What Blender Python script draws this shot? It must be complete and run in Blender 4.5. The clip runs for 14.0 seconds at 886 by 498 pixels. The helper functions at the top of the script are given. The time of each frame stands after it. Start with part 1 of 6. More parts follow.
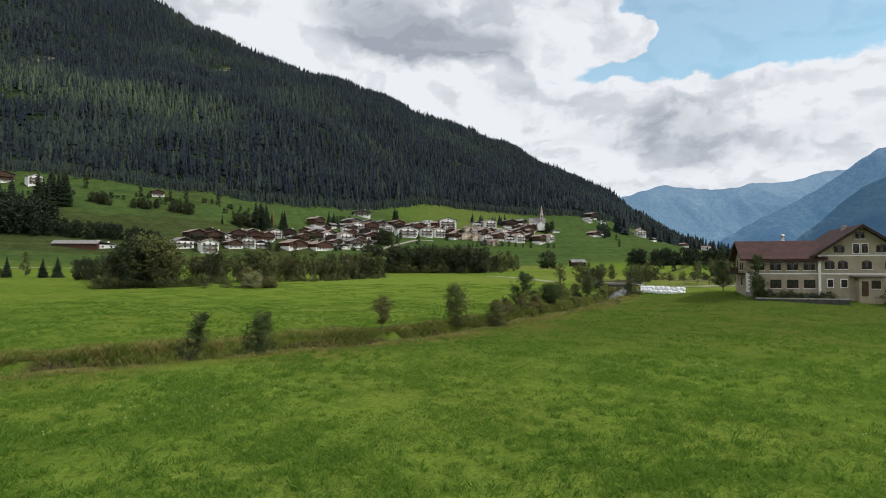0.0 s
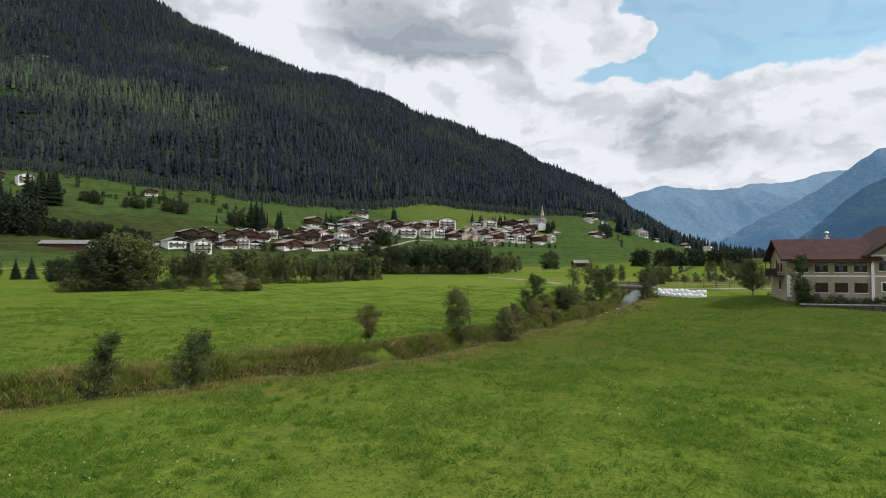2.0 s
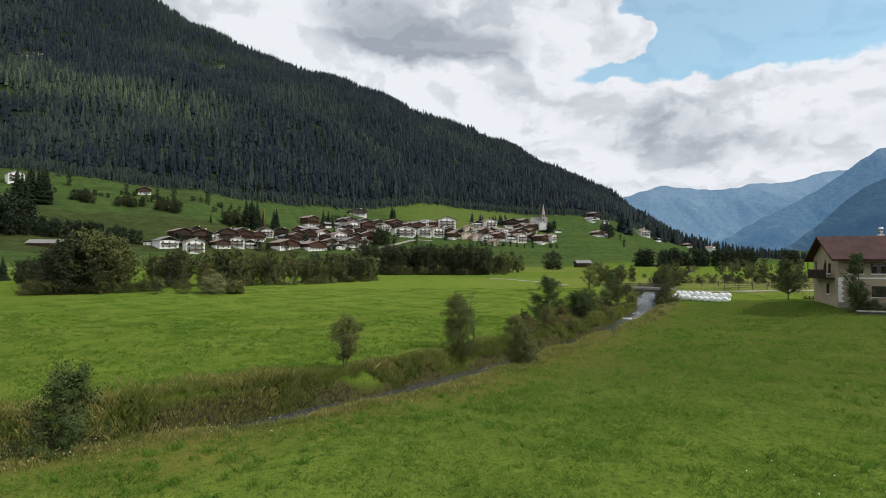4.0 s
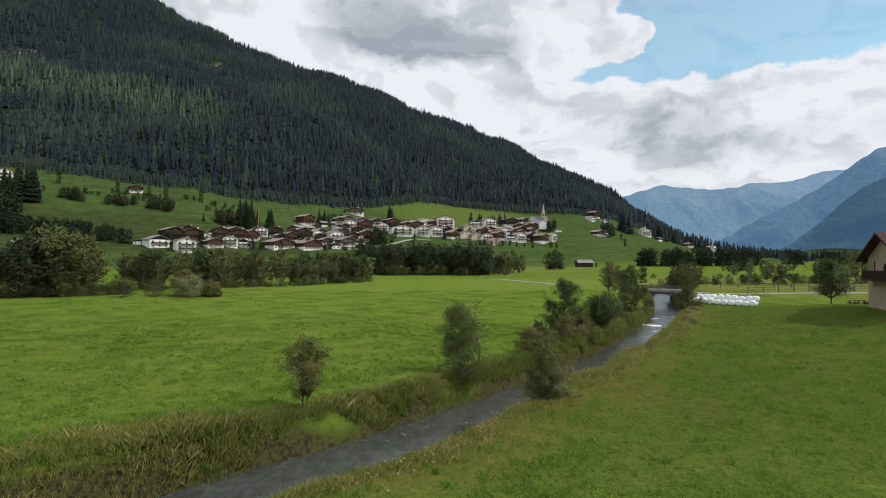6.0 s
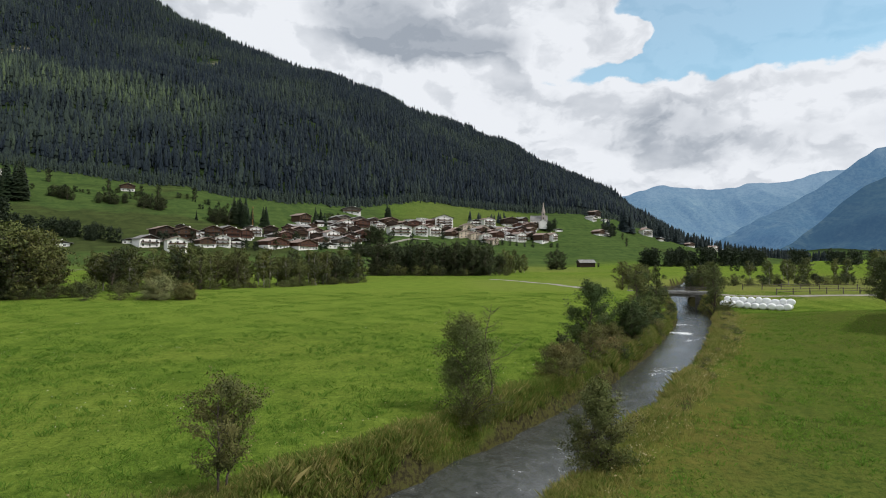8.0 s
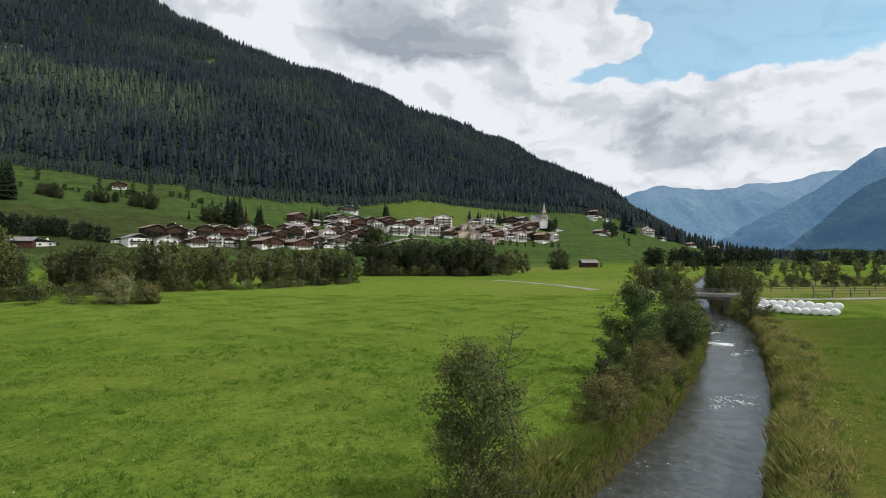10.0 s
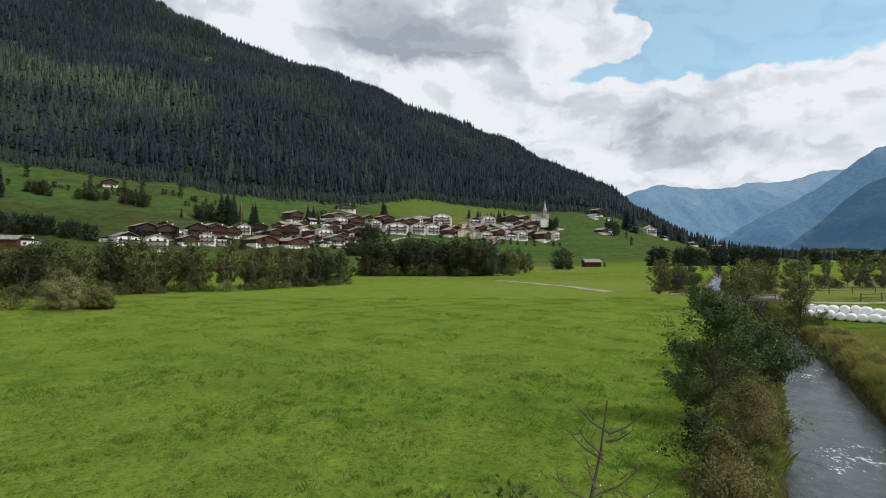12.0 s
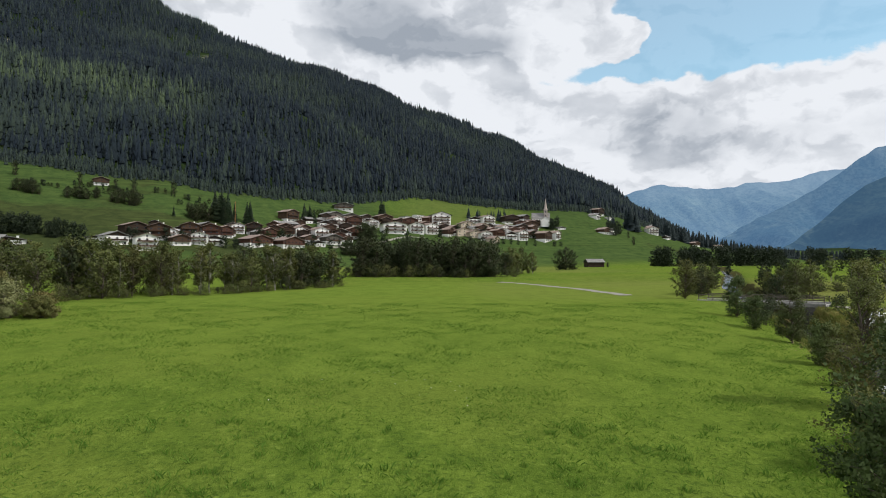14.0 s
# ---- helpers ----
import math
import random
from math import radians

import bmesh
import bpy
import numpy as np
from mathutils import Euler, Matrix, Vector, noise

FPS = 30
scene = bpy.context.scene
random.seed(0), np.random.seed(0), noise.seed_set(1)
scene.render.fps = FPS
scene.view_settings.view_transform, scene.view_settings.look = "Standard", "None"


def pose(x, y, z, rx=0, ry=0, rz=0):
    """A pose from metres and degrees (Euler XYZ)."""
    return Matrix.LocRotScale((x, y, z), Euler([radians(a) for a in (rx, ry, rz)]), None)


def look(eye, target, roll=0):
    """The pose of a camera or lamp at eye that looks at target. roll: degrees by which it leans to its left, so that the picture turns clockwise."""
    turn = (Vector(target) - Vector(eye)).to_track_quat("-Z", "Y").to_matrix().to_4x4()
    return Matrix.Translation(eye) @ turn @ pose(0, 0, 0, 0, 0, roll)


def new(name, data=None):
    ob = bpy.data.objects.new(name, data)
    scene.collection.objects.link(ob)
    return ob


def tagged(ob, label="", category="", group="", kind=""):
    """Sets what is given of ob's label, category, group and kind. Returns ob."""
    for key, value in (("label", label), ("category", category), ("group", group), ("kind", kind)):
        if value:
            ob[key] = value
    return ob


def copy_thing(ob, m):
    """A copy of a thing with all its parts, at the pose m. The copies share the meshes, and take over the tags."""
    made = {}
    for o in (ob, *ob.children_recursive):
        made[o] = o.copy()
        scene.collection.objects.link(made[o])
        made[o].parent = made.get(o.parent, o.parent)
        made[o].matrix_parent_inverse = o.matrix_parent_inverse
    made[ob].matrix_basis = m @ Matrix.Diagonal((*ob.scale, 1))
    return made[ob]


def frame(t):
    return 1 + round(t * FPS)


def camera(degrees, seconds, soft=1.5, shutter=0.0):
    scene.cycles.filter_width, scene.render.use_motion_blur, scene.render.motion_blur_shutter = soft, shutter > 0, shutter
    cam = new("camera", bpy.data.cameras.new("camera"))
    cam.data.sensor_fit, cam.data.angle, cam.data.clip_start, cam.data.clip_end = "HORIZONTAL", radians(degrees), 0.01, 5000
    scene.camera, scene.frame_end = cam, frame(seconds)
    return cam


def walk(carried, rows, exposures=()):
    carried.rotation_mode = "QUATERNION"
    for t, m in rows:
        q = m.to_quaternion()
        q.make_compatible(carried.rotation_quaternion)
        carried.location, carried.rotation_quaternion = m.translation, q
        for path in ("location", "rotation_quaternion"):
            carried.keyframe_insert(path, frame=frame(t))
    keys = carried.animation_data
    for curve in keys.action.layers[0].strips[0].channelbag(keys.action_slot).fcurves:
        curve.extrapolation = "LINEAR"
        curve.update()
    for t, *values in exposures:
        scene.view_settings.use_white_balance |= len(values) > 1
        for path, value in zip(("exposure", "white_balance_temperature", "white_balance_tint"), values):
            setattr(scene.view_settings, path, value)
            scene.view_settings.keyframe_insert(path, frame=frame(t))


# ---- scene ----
cam = camera(73.0, 14.0, soft=1.0)
PATH = [
    (0, (0.79, 0.64, 6.71), (0.29, 100.64, 9.76), 0.0),
    (0.5, (0.77, 3.36, 6.74), (0.31, 103.36, 9.85), 0.0),
    (1, (0.76, 6.02, 6.77), (0.32, 106.02, 9.89), 0.0),
    (1.5, (0.74, 8.67, 6.80), (0.33, 108.67, 9.93), 0.0),
    (2, (0.73, 11.29, 6.82), (0.33, 111.29, 9.97), 0.0),
    (2.5, (0.73, 13.88, 6.83), (0.33, 113.88, 10.00), 0.0),
    (3, (0.74, 16.38, 6.85), (0.35, 116.38, 10.05), 0.0),
    (5.5, (0.82, 29.39, 7.04), (0.68, 129.39, 10.13), 0.0),
    (6, (0.82, 31.83, 7.05), (0.75, 131.83, 10.16), 0.0),
    (6.5, (0.81, 34.34, 7.04), (0.80, 134.34, 10.16), 0.0),
    (7, (0.78, 36.90, 7.02), (0.84, 136.90, 10.13), 0.0),
    (7.5, (0.76, 39.46, 7.00), (0.88, 139.46, 10.09), 0.0),
    (8, (0.76, 41.95, 6.98), (0.93, 141.95, 10.12), 0.0),
    (10.5, (0.99, 55.50, 6.85), (1.33, 155.50, 10.05), 0.0),
    (11, (1.03, 58.16, 6.85), (1.39, 158.16, 10.01), 0.0),
    (11.5, (1.04, 60.83, 6.87), (1.44, 160.83, 10.01), 0.0),
    (12, (1.03, 63.46, 6.90), (1.47, 163.46, 10.01), 0.0),
    (12.5, (1.02, 66.04, 6.93), (1.49, 166.04, 10.03), 0.0),
    (13, (0.99, 68.59, 6.97), (1.51, 168.59, 10.08), 0.0),
    (13.5, (0.97, 71.14, 7.01), (1.54, 171.14, 10.13), 0.0),
    (14, (0.95, 73.78, 7.05), (1.57, 173.78, 10.16), 0.0),
]
walk(cam, [(t, look(eye, target, roll)) for t, eye, target, roll in PATH])

# ---- world, sun, exposure ----
SUN_EL, SUN_AZ = radians(47), radians(112)      # azimuth from +y towards +x
sun_dir = Vector((math.sin(SUN_AZ) * math.cos(SUN_EL), math.cos(SUN_AZ) * math.cos(SUN_EL), math.sin(SUN_EL)))


class Nodes:
    """A short way to write node trees."""

    def __init__(self, tree):
        self.tree = tree
        tree.nodes.clear()

    def add(self, kind, *links, **values):
        n = self.tree.nodes.new(kind)
        for key, value in values.items():
            if key.startswith("i_"):
                name = key[2:].replace("_", " ")
                sock = n.inputs[int(name)] if name.isdigit() else n.inputs[name]
                self.put(sock, value)
            else:
                setattr(n, key, value)
        for i, l in enumerate(links):
            self.put(n.inputs[i], l)
        return n

    def put(self, sock, value):
        if value is None:
            return
        if isinstance(value, bpy.types.NodeSocket):
            self.tree.links.new(value, sock)
        elif isinstance(value, bpy.types.Node):
            self.tree.links.new(value.outputs[0], sock)
        else:
            sock.default_value = value

    def math(self, op, a, b=0.5, clamp=False):
        return self.add("ShaderNodeMath", a, b, operation=op, use_clamp=clamp).outputs[0]

    def ramp(self, fac, lo, hi, a=0.0, b=1.0, smooth=True):
        n = self.add("ShaderNodeMapRange", fac, lo, hi, a, b)
        n.interpolation_type = "SMOOTHSTEP" if smooth else "LINEAR"
        return n.outputs[0]

    def mix(self, fac, a, b):
        n = self.add("ShaderNodeMix", data_type="RGBA")
        self.put(n.inputs[0], fac)
        self.put(n.inputs[6], a)
        self.put(n.inputs[7], b)
        return n.outputs[2]

    def noise(self, vec, scale, detail=4.0, rough=0.55, dist=0.0):
        n = self.add("ShaderNodeTexNoise", vec)
        n.inputs["Scale"].default_value, n.inputs["Detail"].default_value = scale, detail
        n.inputs["Roughness"].default_value, n.inputs["Distortion"].default_value = rough, dist
        return n.outputs["Fac"]

    def scaled(self, vec, s, shift=(0, 0, 0)):
        n = self.add("ShaderNodeMapping", vec)
        n.inputs["Scale"].default_value, n.inputs["Location"].default_value = s, shift
        return n.outputs[0]


def build_world():
    world = bpy.data.worlds.new("sky")
    scene.world = world
    world.use_nodes = True
    w = Nodes(world.node_tree)
    sky = w.add("ShaderNodeTexSky", sky_type="NISHITA", sun_disc=False, sun_elevation=SUN_EL, sun_rotation=SUN_AZ,
                altitude=1200, air_density=1.0, dust_density=0.6, ozone_density=0.35)
    d = w.add("ShaderNodeTexCoord").outputs["Generated"]

    warp = w.add("ShaderNodeTexNoise", w.scaled(d, (1, 1, 1.5)))
    warp.inputs["Scale"].default_value, warp.inputs["Detail"].default_value, warp.inputs["Roughness"].default_value = 7.0, 5, 0.52
    off = w.add("ShaderNodeVectorMath", warp.outputs["Color"], (0.5, 0.5, 0.5), operation="SUBTRACT")
    bent = w.add("ShaderNodeVectorMath", off, (0.16, 0.16, 0.11), d, operation="MULTIPLY_ADD").outputs[0]

    def blob(u, v, su, sv, soft=1.0):
        # a soft, ragged patch of the sky round the direction (u, 1, v)
        n = Vector((u, 1, v)).normalized()
        m = w.scaled(bent, (1 / su, 1 / su, 1 / sv), (-n.x / su, -n.y / su, -n.z / sv))
        ln = w.add("ShaderNodeVectorMath", m, operation="LENGTH").outputs["Value"]
        return w.ramp(ln, 1.0 + soft, 0.0)

    big = w.noise(w.scaled(d, (1, 1, 2.3)), 3.2, 9, 0.60, 0.25)
    puff = w.noise(w.scaled(d, (1, 1, 1.7), (3.1, 0, 0.7)), 9.0, 10, 0.66, 0.3)
    cover = w.math("ADD", w.math("MULTIPLY", big, 0.70), w.math("MULTIPLY", puff, 0.50))
    cover = w.math("ADD", cover, 0.12)
    for u, v, su, sv, k in SKY_GAPS:
        cover = w.math("SUBTRACT", cover, w.math("MULTIPLY", blob(u, v, su, sv), k))
    for u, v, su, sv, k in SKY_PUFFS:
        cover = w.math("ADD", cover, w.math("MULTIPLY", blob(u, v, su, sv), k))
    mask = w.ramp(cover, 0.47, 0.62, VEIL, 1.0)
    billow = w.noise(w.scaled(bent, (1, 1, 1.6), (0.4, 0.2, 5.0)), 6.0, 4, 0.5, 0.0)
    grey = w.math("MULTIPLY", w.ramp(billow, 0.42, 0.78), 0.42)
    for u, v, su, sv, k in SKY_GREYS:
        grey = w.math("ADD", grey, w.math("MULTIPLY", blob(u, v, su, sv), k))
    fine = w.ramp(w.noise(w.scaled(d, (1, 1, 1.8), (1.0, 2.0, 0.0)), 14.0, 5, 0.55), 0.25, 0.78, -0.10, 0.12)
    grey = w.math("ADD", grey, fine, clamp=True)
    lump = w.noise(w.scaled(bent, (1, 1, 1.7), (3.1, 0, 0.7)), 11.0, 4, 0.5)
    lit = w.noise(w.scaled(bent, (1, 1, 1.7), (3.08, 0, 0.665)), 11.0, 4, 0.5)
    relief = w.ramp(w.math("SUBTRACT", lit, lump), -0.06, 0.14, -0.12, 0.26)
    grey = w.math("ADD", grey, relief, clamp=True)
    cloud = w.mix(grey, (0.875, 0.905, 0.955, 1), (0.36, 0.405, 0.47, 1))
    tint = w.add("ShaderNodeMix", data_type="RGBA", blend_type="MULTIPLY")
    tint.inputs[0].default_value = 1.0
    w.put(tint.inputs[6], sky.outputs[0])
    tint.inputs[7].default_value = (0.84, 1.36, 1.24, 1)
    blue = w.add("ShaderNodeBackground", tint.outputs[2], SKY_STRENGTH)
    white = w.add("ShaderNodeBackground", cloud, CLOUD_STRENGTH)
    both = w.add("ShaderNodeMixShader", mask, blue, white)
    w.add("ShaderNodeOutputWorld", both)


SKY_STRENGTH, CLOUD_STRENGTH, VEIL = 0.15, 0.96, 0.30
# direction (u, v) as x/y and z/y, spread, weight
SKY_GAPS = [(0.64, 0.43, 0.24, 0.075, 0.75), (0.31, 0.342, 0.09, 0.022, 0.32), (0.45, 0.41, 0.12, 0.05, 0.40), (0.16, 0.33, 0.07, 0.018, 0.20)]
SKY_PUFFS = [(0.31, 0.390, 0.035, 0.020, 0.85), (0.25, 0.385, 0.055, 0.030, 0.60), (0.20, 0.43, 0.07, 0.05, 0.4), (0.45, 0.29, 0.26, 0.05, 0.25), (0.1, 0.2, 0.3, 0.1, 0.2), (-0.1, 0.4, 0.25, 0.12, 0.3), (0.66, 0.29, 0.18, 0.045, 0.28)]
SKY_GREYS = [(-0.01, 0.365, 0.085, 0.026, 1.1), (0.05, 0.385, 0.07, 0.028, 0.7), (-0.10, 0.41, 0.08, 0.028, 0.6), (0.37, 0.245, 0.09, 0.028, 0.42), (0.55, 0.21, 0.2, 0.03, 0.2), (-0.08, 0.44, 0.1, 0.03, 0.4)]
build_world()
sun_data = bpy.data.lights.new("sun", "SUN")
sun_data.energy, sun_data.angle, sun_data.color = 2.6, radians(1.5), (1.0, 0.95, 0.87)
sun = new("sun", sun_data)
sun.matrix_world = look(sun_dir * 400, (0, 0, 0))


# ---- materials ----
def material(name, rough=0.85, spec=0.25):
    m = bpy.data.materials.new(name)
    m.use_nodes = True
    n = Nodes(m.node_tree)
    bsdf = n.add("ShaderNodeBsdfPrincipled")
    bsdf.inputs["Roughness"].default_value = rough
    bsdf.inputs["Specular IOR Level"].default_value = spec
    n.add("ShaderNodeOutputMaterial", bsdf)
    n.bsdf = bsdf
    return m, n


def bumped(n, height, strength=0.4, dist=0.05):
    b = n.add("ShaderNodeBump")
    b.inputs["Strength"].default_value, b.inputs["Distance"].default_value = strength, dist
    n.put(b.inputs["Height"], height)
    n.put(n.bsdf.inputs["Normal"], b.outputs[0])


def mat_plain(name, a, b, scale=3.0, rough=0.8, spec=0.25, bump=0.2, fine=30.0, metal=0.0):
    """Two close colours at two scales, with a fine relief."""
    m, n = material(name, rough, spec)
    p = n.add("ShaderNodeNewGeometry").outputs["Position"]
    k1 = n.noise(p, scale, 5, 0.6)
    k2 = n.noise(p, fine, 3, 0.6)
    k = n.ramp(n.math("ADD", n.math("MULTIPLY", k1, 0.65), n.math("MULTIPLY", k2, 0.35)), 0.36, 0.64)
    n.put(n.bsdf.inputs["Base Color"], n.mix(k, (*a, 1), (*b, 1)))
    n.bsdf.inputs["Metallic"].default_value = metal
    bumped(n, k2, bump, 0.02)
    return m


def mat_leaf(name, a, b, c, thin=0.42, per_object=0.35, gloss=0.6):
    """Leaves: colour by leaf and by plant, some light passing through."""
    m, n = material(name, gloss, 0.18 if gloss < 0.8 else 0.0)
    geo = n.add("ShaderNodeNewGeometry")
    info = n.add("ShaderNodeObjectInfo").outputs["Random"]
    k = n.noise(geo.outputs["Position"], 0.55, 3)
    col = n.mix(geo.outputs["Random Per Island"], (*a, 1), (*b, 1))
    col = n.mix(n.ramp(k, 0.35, 0.7), col, (*c, 1))
    h = n.add("ShaderNodeHueSaturation")
    n.put(h.inputs["Hue"], n.ramp(info, 0, 1, 0.5 - 0.02 * per_object / 0.35, 0.5 + 0.015, False))
    n.put(h.inputs["Value"], n.ramp(n.math("FRACT", n.math("MULTIPLY", info, 7.3)), 0, 1, 1 - per_object / 1.6, 1 + per_object / 1.6, False))
    n.put(h.inputs["Color"], col)
    n.put(n.bsdf.inputs["Base Color"], h.outputs[0])
    tr = n.add("ShaderNodeBsdfTranslucent", h.outputs[0])
    mixed = n.add("ShaderNodeMixShader", thin, n.bsdf, tr)
    n.put(n.tree.nodes["Material Output"].inputs[0], mixed)
    return m


def mat_ground():
    m, n = material("meadow_and_hillside", 1.0, 0.0)
    p = n.add("ShaderNodeNewGeometry").outputs["Position"]
    wood = n.add("ShaderNodeAttribute", attribute_name="wood").outputs["Fac"]
    bank = n.add("ShaderNodeAttribute", attribute_name="bank").outputs["Fac"]
    hay = n.add("ShaderNodeAttribute", attribute_name="hay").outputs["Fac"]
    wide = n.noise(p, 0.045, 5, 0.6, 0.4)
    mid = n.noise(n.scaled(p, (1.0, 0.55, 1.0)), 0.45, 5, 0.6, 0.3)
    fine = n.noise(p, 4.5, 4, 0.65)
    clump = n.noise(n.scaled(p, (1.0, 0.7, 1.0)), 1.9, 5, 0.7, 0.4)
    blade = n.noise(n.scaled(p, (1, 0.5, 1)), 22.0, 3, 0.7)
    g = n.mix(n.ramp(mid, 0.34, 0.66), (0.080, 0.134, 0.018, 1), (0.132, 0.196, 0.028, 1))
    g = n.mix(n.math("MULTIPLY", n.ramp(wide, 0.42, 0.64), 0.6), g, (0.150, 0.188, 0.032, 1))
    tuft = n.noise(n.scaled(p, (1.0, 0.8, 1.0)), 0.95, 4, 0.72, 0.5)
    # dark specks in the noise's lows are painted shadow between grass tufts
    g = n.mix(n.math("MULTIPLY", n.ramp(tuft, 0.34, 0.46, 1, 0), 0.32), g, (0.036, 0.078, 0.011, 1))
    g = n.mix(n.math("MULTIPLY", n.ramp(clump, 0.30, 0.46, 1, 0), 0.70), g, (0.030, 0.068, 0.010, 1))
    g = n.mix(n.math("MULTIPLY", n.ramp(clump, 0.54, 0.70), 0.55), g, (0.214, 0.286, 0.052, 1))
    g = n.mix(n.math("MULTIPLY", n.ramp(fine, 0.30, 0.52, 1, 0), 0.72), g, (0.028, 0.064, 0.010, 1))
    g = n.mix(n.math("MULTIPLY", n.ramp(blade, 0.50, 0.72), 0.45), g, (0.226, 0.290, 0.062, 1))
    dry = n.mix(n.ramp(fine, 0.35, 0.65), (0.070, 0.072, 0.024, 1), (0.120, 0.108, 0.042, 1))
    g = n.mix(n.math("MULTIPLY", hay, n.ramp(mid, 0.3, 0.7, 0.5, 0.85)), g, (0.17, 0.17, 0.055, 1))
    # sunlight on the far left meadow, put into a paler yellow-green
    sunlit = n.add("ShaderNodeAttribute", attribute_name="sunlit").outputs["Fac"]
    g = n.mix(n.math("MULTIPLY", sunlit, n.ramp(mid, 0.3, 0.7, 0.45, 0.95)), g, (0.150, 0.212, 0.034, 1))
    hill = n.add("ShaderNodeAttribute", attribute_name="hill").outputs["Fac"]
    strip = n.add("ShaderNodeAttribute", attribute_name="strip").outputs["Fac"]
    bare = n.add("ShaderNodeAttribute", attribute_name="bare").outputs["Fac"]
    rough = n.add("ShaderNodeAttribute", attribute_name="rough").outputs["Fac"]
    # cloud shade over the right-bank field, put into a darker olive
    g = n.mix(n.math("MULTIPLY", rough, n.ramp(mid, 0.25, 0.75, 0.45, 1.0)), g, n.mix(n.ramp(fine, 0.35, 0.65), (0.041, 0.059, 0.016, 1), (0.082, 0.087, 0.024, 1)))
    edge = n.add("ShaderNodeAttribute", attribute_name="edge").outputs["Fac"]
    g = n.mix(n.math("MULTIPLY", edge, n.ramp(clump, 0.35, 0.65, 0.1, 0.6)), g, (0.150, 0.122, 0.034, 1))
    # bank soil, its colour darkened for the shade under overhanging growth
    soil = n.mix(n.ramp(fine, 0.4, 0.6), dry, (0.034, 0.032, 0.018, 1))
    g = n.mix(n.ramp(n.math("ADD", bank, n.math("MULTIPLY", n.math("SUBTRACT", mid, 0.5), 0.5)), 0.3, 0.75), g, soil)
    patchy = n.noise(p, 0.14, 6, 0.68, 0.6)
    # pasture greens, darkened to hold the cloud shade over the hillside
    lawn = n.mix(n.ramp(patchy, 0.34, 0.66), (0.040, 0.070, 0.022, 1), (0.066, 0.102, 0.029, 1))
    olive = n.mix(n.ramp(patchy, 0.34, 0.66), (0.035, 0.048, 0.018, 1), (0.054, 0.070, 0.024, 1))
    terrace = n.noise(n.scaled(p, (0.016, 0.016, 0.55)), 1.0, 3, 0.6, 0.2)
    field = n.mix(n.ramp(n.math("ADD", strip, n.math("MULTIPLY", n.math("SUBTRACT", wide, 0.5), 0.7)), 0.40, 0.62), lawn, olive)
    field = n.mix(n.math("MULTIPLY", n.ramp(terrace, 0.34, 0.44, 1, 0), 0.55), field, (0.034, 0.052, 0.018, 1))
    field = n.mix(n.math("MULTIPLY", n.ramp(terrace, 0.56, 0.66), 0.40), field, (0.088, 0.128, 0.036, 1))
    g = n.mix(hill, g, field)
    rockface = n.mix(n.ramp(fine, 0.35, 0.65), (0.16, 0.145, 0.12, 1), (0.30, 0.27, 0.22, 1))
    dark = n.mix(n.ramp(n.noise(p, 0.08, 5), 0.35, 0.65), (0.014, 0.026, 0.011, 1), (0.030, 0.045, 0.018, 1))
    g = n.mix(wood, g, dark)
    g = n.mix(n.math("MULTIPLY", bare, n.ramp(n.noise(p, 0.09, 5, 0.65), 0.42, 0.58)), g, rockface)
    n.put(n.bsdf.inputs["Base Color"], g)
    h = n.math("ADD", n.math("ADD", n.math("MULTIPLY", fine, 0.4), n.math("MULTIPLY", blade, 0.2)), clump)
    bumped(n, h, 1.0, 0.22)
    return m


def mat_water():
    m, n = material("river_water", 0.16, 0.42)
    p = n.add("ShaderNodeNewGeometry").outputs["Position"]
    foam = n.add("ShaderNodeAttribute", attribute_name="foam").outputs["Fac"]
    along = n.scaled(p, (1, 0.6, 1))
    ripple = n.noise(along, 1.6, 6, 0.68, 0.8)
    small = n.noise(along, 7.0, 4, 0.65, 0.5)
    white = n.ramp(n.math("ADD", n.math("ADD", n.math("MULTIPLY", small, 0.5), n.math("MULTIPLY", ripple, 0.5)), n.math("MULTIPLY", foam, 0.24)), 0.64, 0.72)
    col = n.mix(n.ramp(ripple, 0.3, 0.7), (0.036, 0.041, 0.040, 1), (0.080, 0.086, 0.083, 1))
    n.put(n.bsdf.inputs["Base Color"], n.mix(white, col, (0.72, 0.75, 0.76, 1)))
    n.put(n.bsdf.inputs["Roughness"], n.ramp(white, 0, 1, 0.14, 0.7, False))
    bumped(n, n.math("ADD", ripple, n.math("MULTIPLY", small, 0.35)), 0.55, 0.10)
    return m


def mat_conifer():
    m, n = material("conifer_needles", 0.8, 0.15)
    tone = n.add("ShaderNodeAttribute", attribute_name="tone").outputs["Fac"]
    p = n.add("ShaderNodeNewGeometry").outputs["Position"]
    k = n.noise(p, 0.9, 4, 0.65)
    # extra blue in these colours and in the sheen stands in for haze
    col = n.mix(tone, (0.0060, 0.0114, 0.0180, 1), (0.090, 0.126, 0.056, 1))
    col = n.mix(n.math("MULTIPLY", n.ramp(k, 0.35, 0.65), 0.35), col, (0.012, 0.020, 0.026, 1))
    n.put(n.bsdf.inputs["Base Color"], col)
    n.bsdf.inputs["Sheen Weight"].default_value = 0.03
    n.bsdf.inputs["Sheen Roughness"].default_value = 0.6
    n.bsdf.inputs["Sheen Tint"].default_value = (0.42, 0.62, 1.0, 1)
    bumped(n, k, 0.8, 0.5)
    return m


